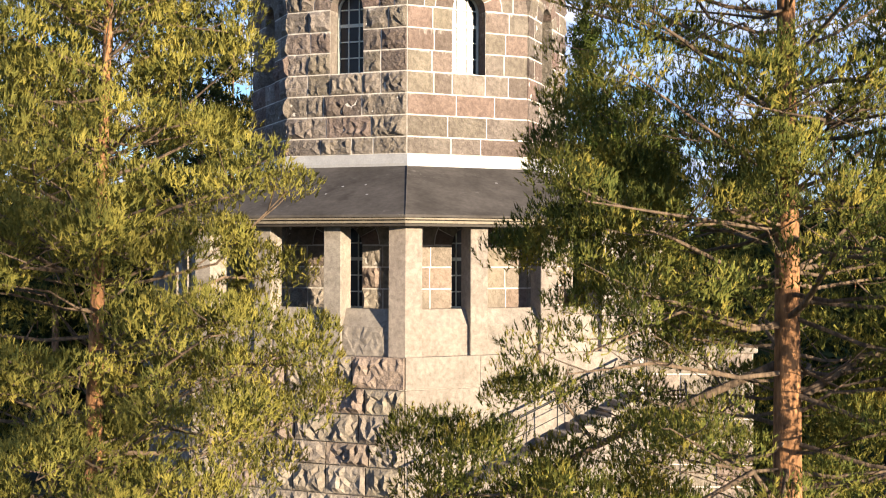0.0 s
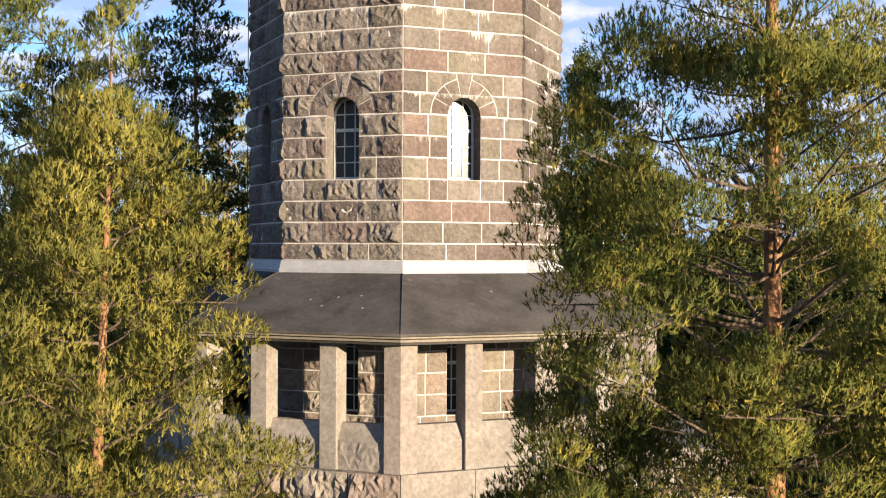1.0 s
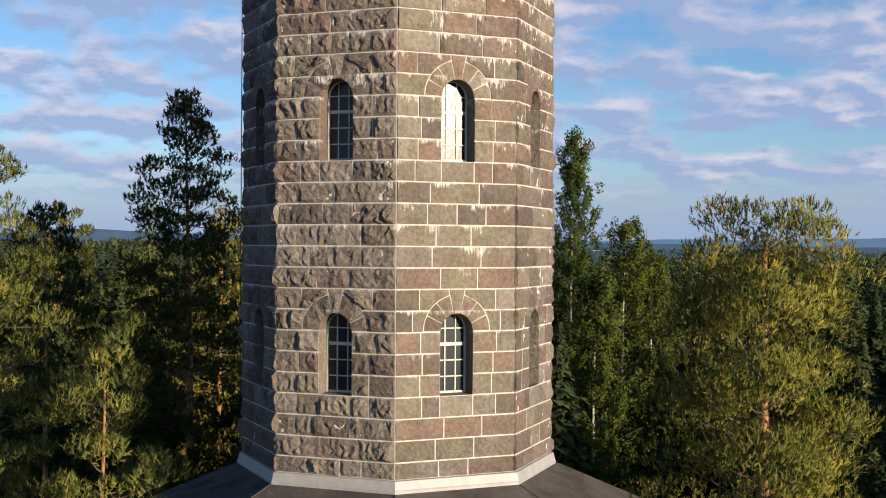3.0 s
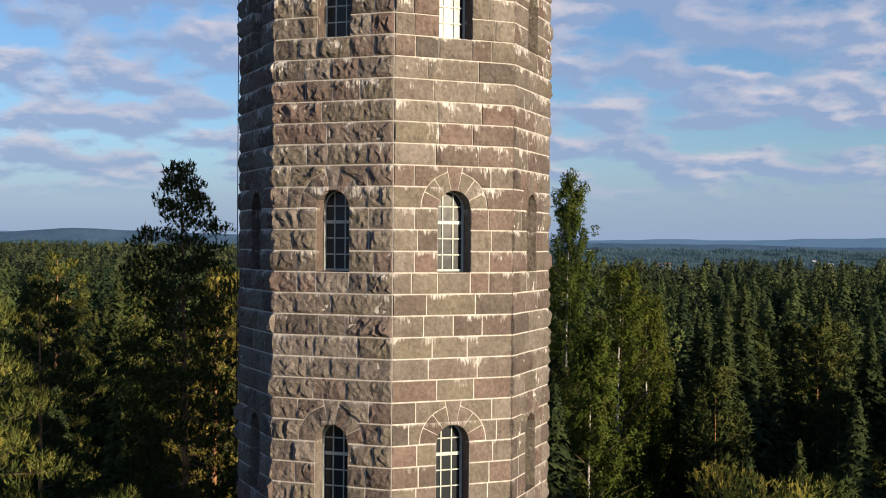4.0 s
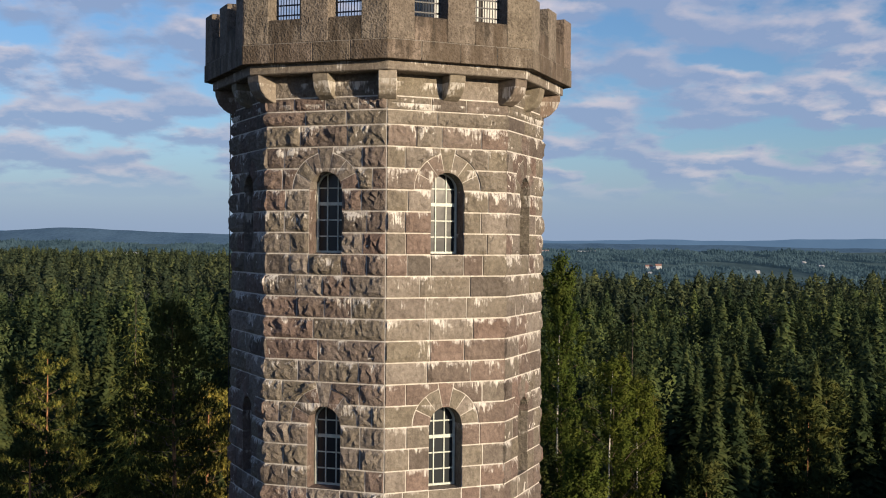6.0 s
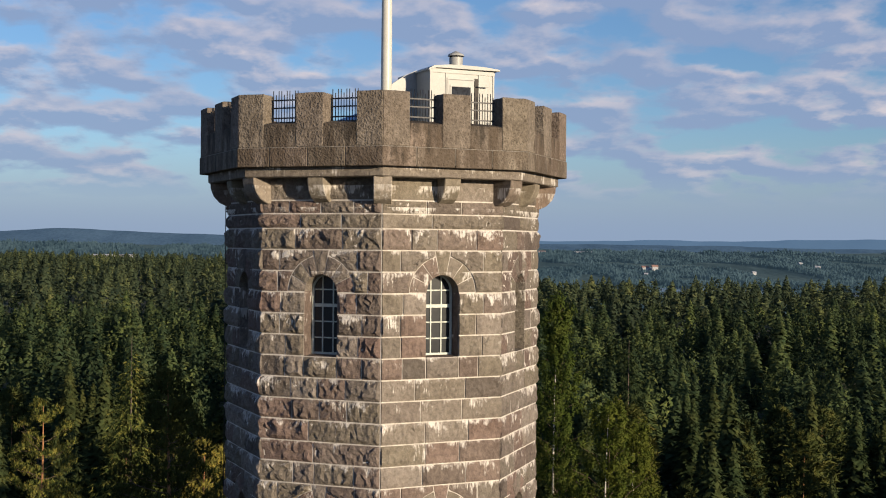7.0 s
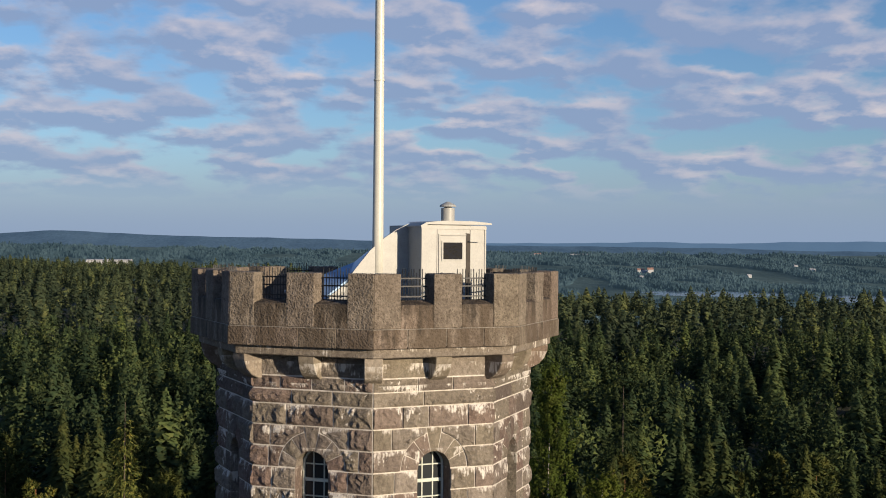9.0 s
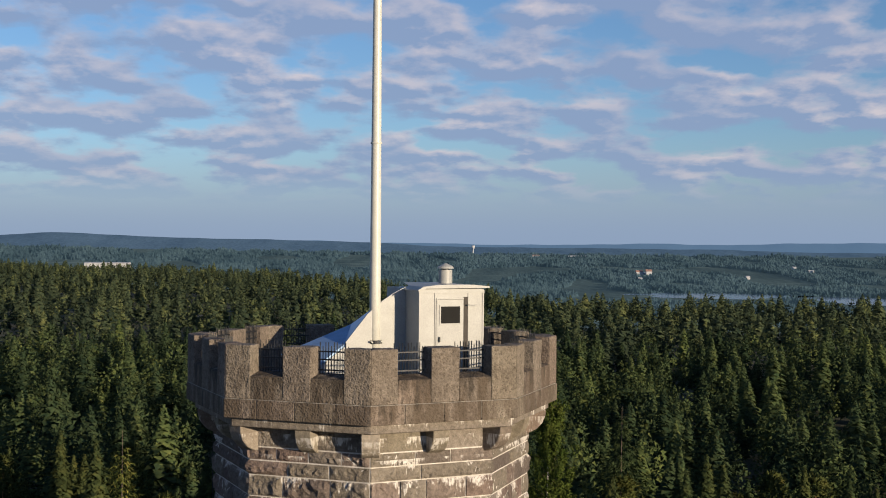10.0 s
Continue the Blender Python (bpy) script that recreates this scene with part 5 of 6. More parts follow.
def shingle_verts(rs, H, R, tiers, nb, crown_from=0.12, power=0.8, length=1.5):
    """Hanging sprays laid over a cone like shingles, longer and rougher towards the base."""
    N = tiers * nb
    f = np.repeat((np.arange(tiers) + 0.5) / tiers, nb) ** 0.9 + rs.normal(size=N) * 0.4 / tiers
    f = np.clip(f, 0, 0.99)
    z = H * (crown_from + (1 - crown_from) * f)
    r = R * (1 - f) ** power * rs.choice((0.72, 0.88, 1.0, 1.16), N) * rs.uniform(0.9, 1.1, N) + 0.05
    a = np.tile(np.arange(nb) * 2 * math.pi / nb, tiers) + np.repeat(rs.uniform(0, 6.28, tiers), nb) + rs.normal(size=N) * 0.25
    w = (math.pi * r / nb * 1.25 + 0.06) * rs.uniform(0.7, 1.2, N)
    L = (length * H * (1 - crown_from) / tiers) * (0.55 + 0.7 * (1 - f)) * rs.uniform(0.7, 1.3, N)
    o = np.stack([np.cos(a), np.sin(a), np.zeros(N)], 1)
    s = np.stack([-np.sin(a), np.cos(a), np.zeros(N)], 1)
    up = np.array([0, 0, 1.0])
    top = o * (r * 0.62)[:, None] + up * (z + 0.25 * L)[:, None]
    tip = o * (r * 1.08)[:, None] + up * (z - 0.75 * L)[:, None] + s * (rs.normal(size=N) * 0.3 * w)[:, None]
    return np.stack([top - s * w[:, None], top + s * w[:, None], tip], 1).reshape(-1, 3)


def tapered(h, r, seed, bend=0.15):
    rs = np.random.RandomState(seed)
    b = rs.uniform(-bend, bend, 2)
    return [(b[0] * math.sin(3 * k / 7), b[1] * math.sin(3 * k / 7), -0.3 + (h + 0.2) * k / 7, r * (1 - 0.9 * k / 7)) for k in range(8)]


def spruce_tree(x, y, H, R, seed, label, nb=900, per=7, blade_len=0.42, blade_w=0.07, **kw):
    rs = np.random.RandomState(seed)
    t = empty("spruce_tree", Matrix.Translation((x, y, 0)))
    tagged(t, label, "tree")
    link("trunk", tubes("trunk", [tapered(H, 0.17, seed)], M_DARKBARK, 6), t)
    mt = kw.pop("material", M_SPRUCE)
    v = spruce_verts(rs, H, R, nb, per, blade_len, blade_w, **kw)
    link("crown", tri_mesh("crown", v, mt, cone_normals(v)), t, label="drooping sprays of needles")
    return t


def birch_tree(x, y, H, R, seed, label, n=64, z_lo=4.0):
    rs = np.random.RandomState(seed)
    t = empty("birch_tree", Matrix.Translation((x, y, 0)))
    tagged(t, label, "tree")
    link("trunk", tubes("trunk", [tapered(H - 0.8, 0.15, seed, 0.3)], M_BIRCHBARK, 7), t, label="white birch trunk")
    limbs, base, nrm = [], [], []
    for i in range(n):
        f = (i + 0.5) / n
        z = z_lo + (H - z_lo) * f
        r = R * math.sin(math.pi * (0.16 + 0.80 * f ** 0.9)) ** 0.8 * rs.choice((0.5, 0.75, 0.95, 1.05)) * rs.uniform(0.9, 1.1) + 0.1
        a = i * 2.4 + rs.uniform(-0.4, 0.4)
        end = np.array([math.cos(a) * r, math.sin(a) * r, z])
        p0 = np.array([0, 0, max(z - 0.7 * r, 0.5)])
        limbs.append([(*p0, 0.03), (*(p0 * 0.5 + end * 0.5 + np.array([0, 0, 0.1 * r])), 0.018), (*end, 0.006)])
        for j in range(7):
            c = p0 * (0.62 - 0.1 * j) + end * (0.38 + 0.1 * j) + rs.normal(size=3) * 0.28
            m = 34
            d = unit(rs.normal(size=(m, 3)))
            o = d * np.array([0.34, 0.34, 0.55]) * rs.uniform(0.4, 1.0, (m, 1)) + np.array([0, 0, -0.25])
            base.append(c + o)
            nrm.append(unit(d * 0.8 + unit(c * np.array([1, 1, 0]) + 1e-6) * 0.6 + np.array([0, 0, 0.3])))
    link("branchwork", tubes("branchwork", limbs, M_TWIG, 4), t)
    base, nrm = np.concatenate(base), np.concatenate(nrm)
    N = len(base)
    ax = unit(rs.normal(size=(N, 3)) * 0.5 + np.array([0, 0, -0.8]))
    v = blades(rs, base, ax, np.full(N, 0.16), np.full(N, 0.11), 2, 0.9)
    link("crown", tri_mesh("crown", v, M_BIRCH, np.repeat(nrm, 2, 0)), t, label="hanging light green leaves")
    return t


# ---- trees near the tower ----
scots_pine(4.3, -23.7, [(6.0, 3.7), (7.2, 3.9), (8.5, 3.0), (10.0, 3.1), (12.3, 2.7), (13.3, 2.2), (14.4, 2.4), (15.0, 1.8), (15.7, 1.2), (16.6, 0.8), (17.4, 0.85), (18.2, 0.85), (18.7, 0.7), (18.9, 0.4)], 3,
           "tall Scots pine with an orange trunk and open crown", branches=215, trunk_r=0.2, bare_front=(5.5, 9.5), bare=0.24, gaps=((12.6, 13.5, 0.5), (15.0, 15.5, 0.6), (15.8, 17.2, 0.6), (17.2, 19.0, 0.45)), shoots=72, nodes=1.6, puff=0.36, needles=8, blade=0.0125, shoot=0.06, material=M_PINE_DEEP, flat=0.62,
           pads=((-2.6, 0.2, 8.4, 0.45, 8), (-3.4, 0.3, 7.8, 0.6, 12), (-2.4, 0.1, 7.5, 0.6, 12), (-4.0, 0.4, 7.8, 0.35, 6), (-3.2, 0.3, 6.9, 0.7, 14), (-1.5, 0, 7.2, 0.6, 10), (-2.4, 0, 10.2, 0.6, 16), (-1.6, 0, 10.0, 0.55, 14), (-2.75, 0.1, 9.8, 0.45, 9), (-2.0, -0.1, 9.6, 0.5, 8), (-1.6, -0.2, 10.7, 0.6, 14), (-2.3, -0.1, 10.8, 0.5, 12),
                 (-2.1, 0, 14.1, 0.5, 12), (-1.7, 0, 13.4, 0.55, 12), (-2.3, 0.2, 13.2, 0.4, 8), (-1.5, -0.3, 14.8, 0.5, 10), (-0.7, -0.5, 14.7, 0.5, 10), (0.2, -0.6, 14.7, 0.5, 10), (1.0, -0.3, 14.6, 0.5, 10), (1.8, 0.2, 14.7, 0.5, 9), (0.6, 0.8, 14.8, 0.5, 9), (-1.8, 0.9, 14.6, 0.5, 9), (1.6, -1.0, 14.4, 0.5, 9), (-0.5, -1.4, 14.4, 0.5, 9),
                 (-0.8, 0, 16.9, 0.35, 7), (-0.6, 0.1, 17.9, 0.35, 7), (-2.0, 0.3, 11.6, 0.6, 10), (1.4, 0, 10.6, 0.7, 10), (1.2, 0.6, 8.0, 0.8, 14), (0.0, -0.9, 14.1, 0.5, 9), (0.2, -0.9, 13.1, 0.45, 8),
                 (0.9, -1.6, 11.8, 0.6, 11), (-0.8, -1.7, 11.6, 0.6, 11), (1.8, -1.2, 12.4, 0.6, 11), (-1.9, -1.0, 12.5, 0.6, 11), (0.3, -1.9, 12.6, 0.6, 11), (2.4, -0.5, 11.4, 0.6, 11), (1.4, -1.4, 10.8, 0.6, 11), (-0.6, -1.2, 10.7, 0.6, 11)),
           extra=[[(0, 0, 8.7, 0.06), (-1.5, 0.2, 8.0, 0.045), (-3.0, 0.4, 7.2, 0.035), (-4.3, 0.5, 6.5, 0.02)], [(-2.0, 0.3, 7.75, 0.025), (-2.5, 0.2, 8.4, 0.018), (-2.8, 0.2, 9.1, 0.01)], [(0, 0, 8.2, 0.06), (0.8, -0.1, 8.75, 0.05), (1.8, -0.2, 8.95, 0.035)]])
scots_pine(-2.9, -24.15, [(4.8, 1.8), (7.0, 2.1), (8.5, 2.5), (9.5, 2.2), (10.6, 1.95), (11.5, 1.45), (12.5, 1.15), (13.4, 0.75), (14.1, 0.35)], 11,
           "broad Scots pine with dense yellow-green sunlit tufts", branches=150, trunk_r=0.15, bare=0.2, shoots=80, nodes=2.0, puff=0.34, needles=8, blade=0.0125, shoot=0.06, flat=0.6, gaps=((9.3, 9.9, 0.55), (7.4, 8.2, 0.55)))
scots_pine(-5.1, -15.5, [(9.6, 0.9), (11.2, 1.25), (13.3, 1.35), (15.0, 1.2), (16.1, 0.8), (16.9, 0.3)], 21,
           "young Scots pine with upright tips before the tower", branches=46, trunk_r=0.12, bare=0.35, shoots=34, shoot=0.11, blade=0.022, material=M_PINE_DEEP, puff=0.26, nodes=2.6)
scots_pine(-8.75, -11.7, [(9.0, 1.2), (12.0, 1.9), (15.0, 2.0), (18.2, 1.7), (20.2, 1.0), (21.2, 0.35)], 31,
           "sunlit Scots pine with a slender reddish trunk", material=M_PINE_DEEP, branches=70, trunk_r=0.14, shoots=32, shoot=0.11, blade=0.024, puff=0.3, nodes=2.8)
scots_pine(-9.0, 24.1, [(5.0, 1.6), (11.0, 2.3), (15.0, 2.3), (18.0, 1.9), (19.6, 1.0), (20.3, 0.3)], 41,
           "golden sunlit Scots pine behind the tower", branches=70, trunk_r=0.17, shoots=20, shoot=0.15, blade=0.055, needles=6, puff=0.34, nodes=2.6)
scots_pine(-13.7, 10.65, [(8.0, 1.6), (12.0, 2.2), (16.0, 1.9), (18.6, 1.0), (19.9, 0.3)], 51,
           "dark Scots pine in shade beside the tower", branches=60, trunk_r=0.16, shoots=20, shoot=0.15, blade=0.055, needles=6, puff=0.34, nodes=2.6, material=M_FPINE)
scots_pine(-8.9, 14.4, [(6.0, 2.0), (12.0, 2.5), (17.0, 2.5), (19.5, 2.3), (21.5, 1.8), (23.0, 1.2), (24.1, 0.6), (24.7, 0.2)], 61,
           "tall dark pine rising over the other trees", branches=150, trunk_r=0.2, shoots=16, shoot=0.15, blade=0.065, needles=6, puff=0.42, nodes=2.2, material=M_FPINE)
scots_pine(-20.0, 35.0, [(5.0, 1.8), (11.0, 2.6), (15.5, 2.5), (18.7, 1.8), (20.2, 1.0), (20.9, 0.3)], 43,
           "yellow-lit Scots pine at the forest edge", branches=70, trunk_r=0.17, shoots=20, shoot=0.15, blade=0.055, needles=6, puff=0.34, nodes=2.6, material=M_PINE_DEEP)
birch_tree(11.9, 48.8, 26.4, 2.3, 62, "tall slim birch with a thin top above the others", n=84, z_lo=5.0)
spruce_tree(-18.7, 53.5, 23.2, 3.1, 64, "tall yellow-green spruce standing above its neighbours", nb=1700, per=7, blade_len=0.6, blade_w=0.12, ragged=0.35, material=M_PINE_DEEP)
spruce_tree(24.5, 88.0, 20.5, 3.4, 65, "broad pointed spruce with drooping green boughs", nb=1700, per=6, blade_len=0.7, blade_w=0.15, ragged=0.2)
birch_tree(9.9, 25.3, 17.2, 2.5, 71, "slim birch with white trunk and light green leaves")
birch_tree(14.2, 41.2, 20.4, 3.7, 72, "full-crowned light green birch at the forest edge")
birch_tree(17.0, 47.7, 18.0, 2.6, 73, "light green birch among dark spruces")

# ---- forest: single trees near, joined stands far ----
frs = np.random.RandomState(5)


def dist_edge(x, y):
    """How far the hill's forest runs in the direction of (x, y), seen from the clearing."""
    t = x / max(y + 37.0, 1.0) - 0.06
    return 700 - 420 * np.clip((t + 0.1) / 0.35, -0.9, 0.55)


def smooth(t):
    t = min(1.0, max(0.0, t))
    return t * t * (3 - 2 * t)


def ground_z(x, y):
    """Hilltop round the tower, a dip to the right, a rise to the left, then a wide valley."""
    d = math.hypot(x, y)
    e = dist_edge(x, y) if y > -30 else 300
    t = x / max(y + 37.0, 1.0) - 0.06
    up = -4.0 * math.exp(-((x - 60) / 45) ** 2 - ((y - 150) / 90) ** 2)
    if y > 0:
        up += 5.0 * smooth((d - 250) / 500) * smooth((0.02 - t) / 0.25)
    return up - (54 + up) * smooth((d - e) / (500 + 0.35 * e))




def spots(r0, r1, cell, left, right):
    out = []
    y = r0
    while y < r1:
        d = y + 36
        x0, x1 = -left(d) + 0.055 * d, right(d) + 0.065 * d
        k = int((x1 - x0) / cell)
        for i in range(k):
            px = x0 + (i + frs.uniform(-0.4, 1.4)) * cell
            py = y + frs.uniform(-0.5, 1.5) * cell
            out.append((px, py))
        y += cell
    return out


kinds = []
for i in range(9):
    rs = np.random.RandomState(200 + i)
    H = (17.5, 16.0, 18.5, 15.0, 17.0, 14.0, 16.5, 15.5, 18.0)[i]
    t = empty(("spruce_tree", "spruce_tree", "spruce_tree", "spruce_tree", "spruce_tree", "pine_tree", "spruce_tree", "pine_tree", "spruce_tree")[i])
    link("trunk", tubes("trunk", [tapered(H * 0.9, 0.13, 300 + i)], M_DARKBARK if i not in (5, 7) else M_BARK, 5), t)
    if i in (5, 7):
        nb = 420
        f = rs.uniform(0, 1, nb)
        z = H * (0.45 + 0.55 * f)
        rad = 2.3 * np.sin(np.pi * (0.18 + 0.8 * f)) ** 0.7 * rs.uniform(0.35, 1.1, nb)
        a = rs.uniform(0, 6.283, nb)
        p = np.stack([np.cos(a) * rad, np.sin(a) * rad, z], 1)
        v = blades(rs, p, unit(np.stack([np.cos(a), np.sin(a), np.full(nb, 0.8)], 1)), np.full(nb, 0.5), np.full(nb, 0.16), 9, 0.7)
        mt = M_FPINE
        tagged(t, "sunlit forest pine with a reddish trunk", "tree", "forest trees")
    else:
        Rk = 2.4 + 0.4 * (i % 3)
        v = np.concatenate([shingle_verts(rs, H, Rk, 60, 15, 0.1, 0.8, 1.5), shingle_verts(rs, H, Rk * 0.75, 30, 9, 0.1, 0.8, 1.6), tiered_verts(rs, H, Rk * 1.12, 36, 10, 2, 0.12, 0.35, 0.09, 0.8)])
        mt = M_SPRUCE
        tagged(t, "dense green forest spruce, top in low sunlight", "tree", "forest trees")
    link("crown", tri_mesh("crown", v, mt, cone_normals(v)), t)
    kinds.append([t, False])

near = spots(9.0, 92.0, 5.2, lambda d: 0.39 * d + 3, lambda d: 0.39 * d + 4)
keep = []
named = [(-18.7, 53.5), (24.5, 88.0), (-9.0, 24.1), (-20.0, 35.0), (-13.7, 10.65), (-8.9, 14.4), (11.9, 48.8), (9.9, 25.3), (14.2, 41.2), (17.0, 47.7)]
for (px, py) in near:
    if math.hypot(px, py) < 12.0 or (abs(px) < 4.5 and py < 40):
        continue
    if any(math.hypot(px - a, py - b) < 3.2 for a, b in named):
        continue
    keep.append((px, py))
keep.sort(key=lambda p: p[1])
for (px, py) in keep[:285]:
    i = frs.choice((0, 1, 2, 3, 4, 6, 8, 5, 7, 5, 7, 6, 8))
    s = frs.choice((0.5, 0.64, 0.78, 0.9, 1.0, 1.08)) * frs.uniform(0.92, 1.06) * (1.0 if py > 30 else 0.82)
    m = Matrix.Translation((px, py, ground_z(px, py) - frs.uniform(0.0, 0.6))) @ Matrix.Rotation(frs.uniform(0, 6.28), 4, 'Z')
    k = kinds[i]
    if not k[1]:
        k[0].matrix_basis = m
        k[1] = True
        ob = k[0]
    else:
        ob = copy_thing(k[0], m)
    ob.scale = (s * frs.uniform(0.9, 1.1), s * frs.uniform(0.9, 1.1), s)
for k in kinds:
    if not k[1]:
        for o in (k[0], *k[0].children_recursive):
            bpy.data.objects.remove(o)

# joined stands
fam = []
for i in range(8):
    rs = np.random.RandomState(400 + i)
    if i % 2:      # round-headed pines among the spruces
        def clumps(nc, m, size):
            f = rs.uniform(0, 1, nc)
            rr = 2.6 * np.sin(np.pi * (0.2 + 0.75 * f)) ** 0.7 * rs.uniform(0.5, 1.0, nc)
            an = rs.uniform(0, 6.283, nc)
            c = np.stack([np.cos(an) * rr, np.sin(an) * rr, 14.6 * (0.5 + 0.5 * f)], 1)
            o = unit(rs.normal(size=(nc * m, 3)))
            return blades(rs, np.repeat(c, m, 0) + o * np.array([0.8, 0.8, 0.5]), o, np.full(nc * m, size), np.full(nc * m, size * 0.7), 1, 0.6)
        near_v, far_v = clumps(40, 10, 0.6), clumps(16, 5, 1.0)
    else:
        near_v = np.concatenate([shingle_verts(rs, 15.0 + (i % 4), 2.6 + 0.35 * (i % 3), 28, 11, 0.3, 0.75, 1.35), tiered_verts(rs, 15.0 + (i % 4), 2.8 + 0.3 * (i % 3), 16, 7, 0, 0.3, 0.35, 0.12, 0.75)])
        far_v = shingle_verts(rs, 14.8 + (i % 4), 2.9 + 0.3 * (i % 3), 13, 7, 0.45, 0.75, 1.4)
    fam.append(((near_v, cone_normals(near_v, 0.4, 0.25)), (far_v, cone_normals(far_v, 0.4, 0.2))))


def stand(name, pts, lod, label, mt):
    vs, ns = [], []
    for (px, py) in pts:
        v, nv = fam[frs.randint(0, 8)][lod]
        a = frs.uniform(0, 6.28)
        s = frs.choice((0.62, 0.72, 0.8, 0.87, 0.94, 1.01, 1.08)) * frs.uniform(0.93, 1.06)
        c, q = math.cos(a) * s, math.sin(a) * s
        gz = ground_z(px, py)
        vs.append(np.stack([v[:, 0] * c - v[:, 1] * q + px, v[:, 0] * q + v[:, 1] * c + py, v[:, 2] * s + gz], 1))
        ca, sa = math.cos(a), math.sin(a)
        ns.append(np.stack([nv[:, 0] * ca - nv[:, 1] * sa, nv[:, 0] * sa + nv[:, 1] * ca, nv[:, 2]], 1))
    ob = new(name, tri_mesh(name, np.concatenate(vs), mt, np.concatenate(ns)))
    tagged(ob, label, "forest", kind="stuff")
    return ob


mid_pts = keep[285:] + spots(92.0, 270.0, 5.9, lambda d: 0.39 * d, lambda d: 0.39 * d + 30)
stand("forest_stand", mid_pts, 0, "dense conifer forest covering the hill", M_STAND)
# conifers out of view towards the sun, added to shade the right-hand forest
shade_pts = [(x, y) for x, y in ((frs.uniform(30, 125), frs.uniform(-25, 75)) for q in range(760)) if x > 0.42 * (y + 37) + 5]
stand("forest_flank", shade_pts, 1, "unseen conifers added to shade the right-hand forest", M_STAND)
# four unseen conifers behind the camera, placed to shade the left pine's foot
pine_shade_pts = [(p * 0.743 + 0.669 * q, p * 0.669 - 0.743 * q) for p, q in ((-23.4, 54), (-22.2, 53), (-21.2, 55), (-22.6, 58))]
stand("forest_edge", pine_shade_pts, 0, "unseen conifers added to shade the lower left pine", M_STAND)
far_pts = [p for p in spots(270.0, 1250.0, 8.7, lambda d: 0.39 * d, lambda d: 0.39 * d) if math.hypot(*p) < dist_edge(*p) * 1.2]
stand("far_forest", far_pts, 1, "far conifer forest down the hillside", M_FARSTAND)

# ---- ground and distance ----
gv, gf = [], []
GN = 100
for j in range(GN + 1):
    for i in range(GN + 1):
        u, w = (i / GN * 2 - 1), (j / GN * 2 - 1)
        x, y = 4900 * u * abs(u) ** 1.2, 4900 * w * abs(w) ** 1.2
        gv.append((x, y, ground_z(x, y) - 0.05))
for j in range(GN):
    for i in range(GN):
        a = j * (GN + 1) + i
        gf.append((a, a + 1, a + GN + 2, a + GN + 1))


def floor_build(nt, b, n, l):
    pos = world_pos(n)
    a = noise_tex(n, l, pos, 0.25, 5, 0.6)
    f = noise_tex(n, l, pos, 4.0, 4, 0.6)
    c = ramp(n, l, a.outputs[0], [(0.3, (0.022, 0.026, 0.012)), (0.6, (0.05, 0.052, 0.02)), (0.8, (0.085, 0.07, 0.035))]).outputs[0]
    c = mixc(n, l, 0.4, c, ramp(n, l, f.outputs[0], [(0.35, (0.3,) * 3), (0.65, (0.7,) * 3)]).outputs[0], 'OVERLAY')
    l(c, b.inputs["Base Color"])
    b.inputs["Roughness"].default_value = 0.95
    bump(n, l, b, f.outputs[0], 0.6, 0.1)


ground = new("ground", mesh_of("ground", gv, gf, mat("forest_floor", floor_build)))
tagged(ground, "mossy forest floor of the hill and valley", "ground", kind="structure")


# distance haze is put in as bluish colour plus a weak emission
def distance_build(near_c, far_c, haze_glow, field=0.0, fleck=0.3):
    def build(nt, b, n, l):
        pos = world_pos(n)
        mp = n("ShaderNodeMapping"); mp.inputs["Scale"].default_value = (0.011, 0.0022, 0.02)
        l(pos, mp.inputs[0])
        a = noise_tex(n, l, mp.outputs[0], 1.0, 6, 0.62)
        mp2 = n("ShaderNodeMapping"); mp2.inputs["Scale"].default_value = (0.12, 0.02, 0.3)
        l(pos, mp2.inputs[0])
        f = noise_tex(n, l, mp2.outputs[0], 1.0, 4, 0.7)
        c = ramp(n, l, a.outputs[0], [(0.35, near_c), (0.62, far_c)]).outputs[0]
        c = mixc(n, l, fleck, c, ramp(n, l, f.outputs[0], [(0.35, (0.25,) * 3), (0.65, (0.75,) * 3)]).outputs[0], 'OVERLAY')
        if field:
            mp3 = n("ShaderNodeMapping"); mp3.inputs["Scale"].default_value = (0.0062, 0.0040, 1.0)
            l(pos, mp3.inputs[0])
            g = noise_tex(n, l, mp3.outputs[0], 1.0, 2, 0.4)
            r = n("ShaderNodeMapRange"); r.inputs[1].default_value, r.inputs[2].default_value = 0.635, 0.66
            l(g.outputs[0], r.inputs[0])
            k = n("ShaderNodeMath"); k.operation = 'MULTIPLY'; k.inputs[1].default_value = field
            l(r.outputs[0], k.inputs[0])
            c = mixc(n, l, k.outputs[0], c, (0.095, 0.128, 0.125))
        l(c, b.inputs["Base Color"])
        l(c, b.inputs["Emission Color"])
        b.inputs["Emission Strength"].default_value = haze_glow
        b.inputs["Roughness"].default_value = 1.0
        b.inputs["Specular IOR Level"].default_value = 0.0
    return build


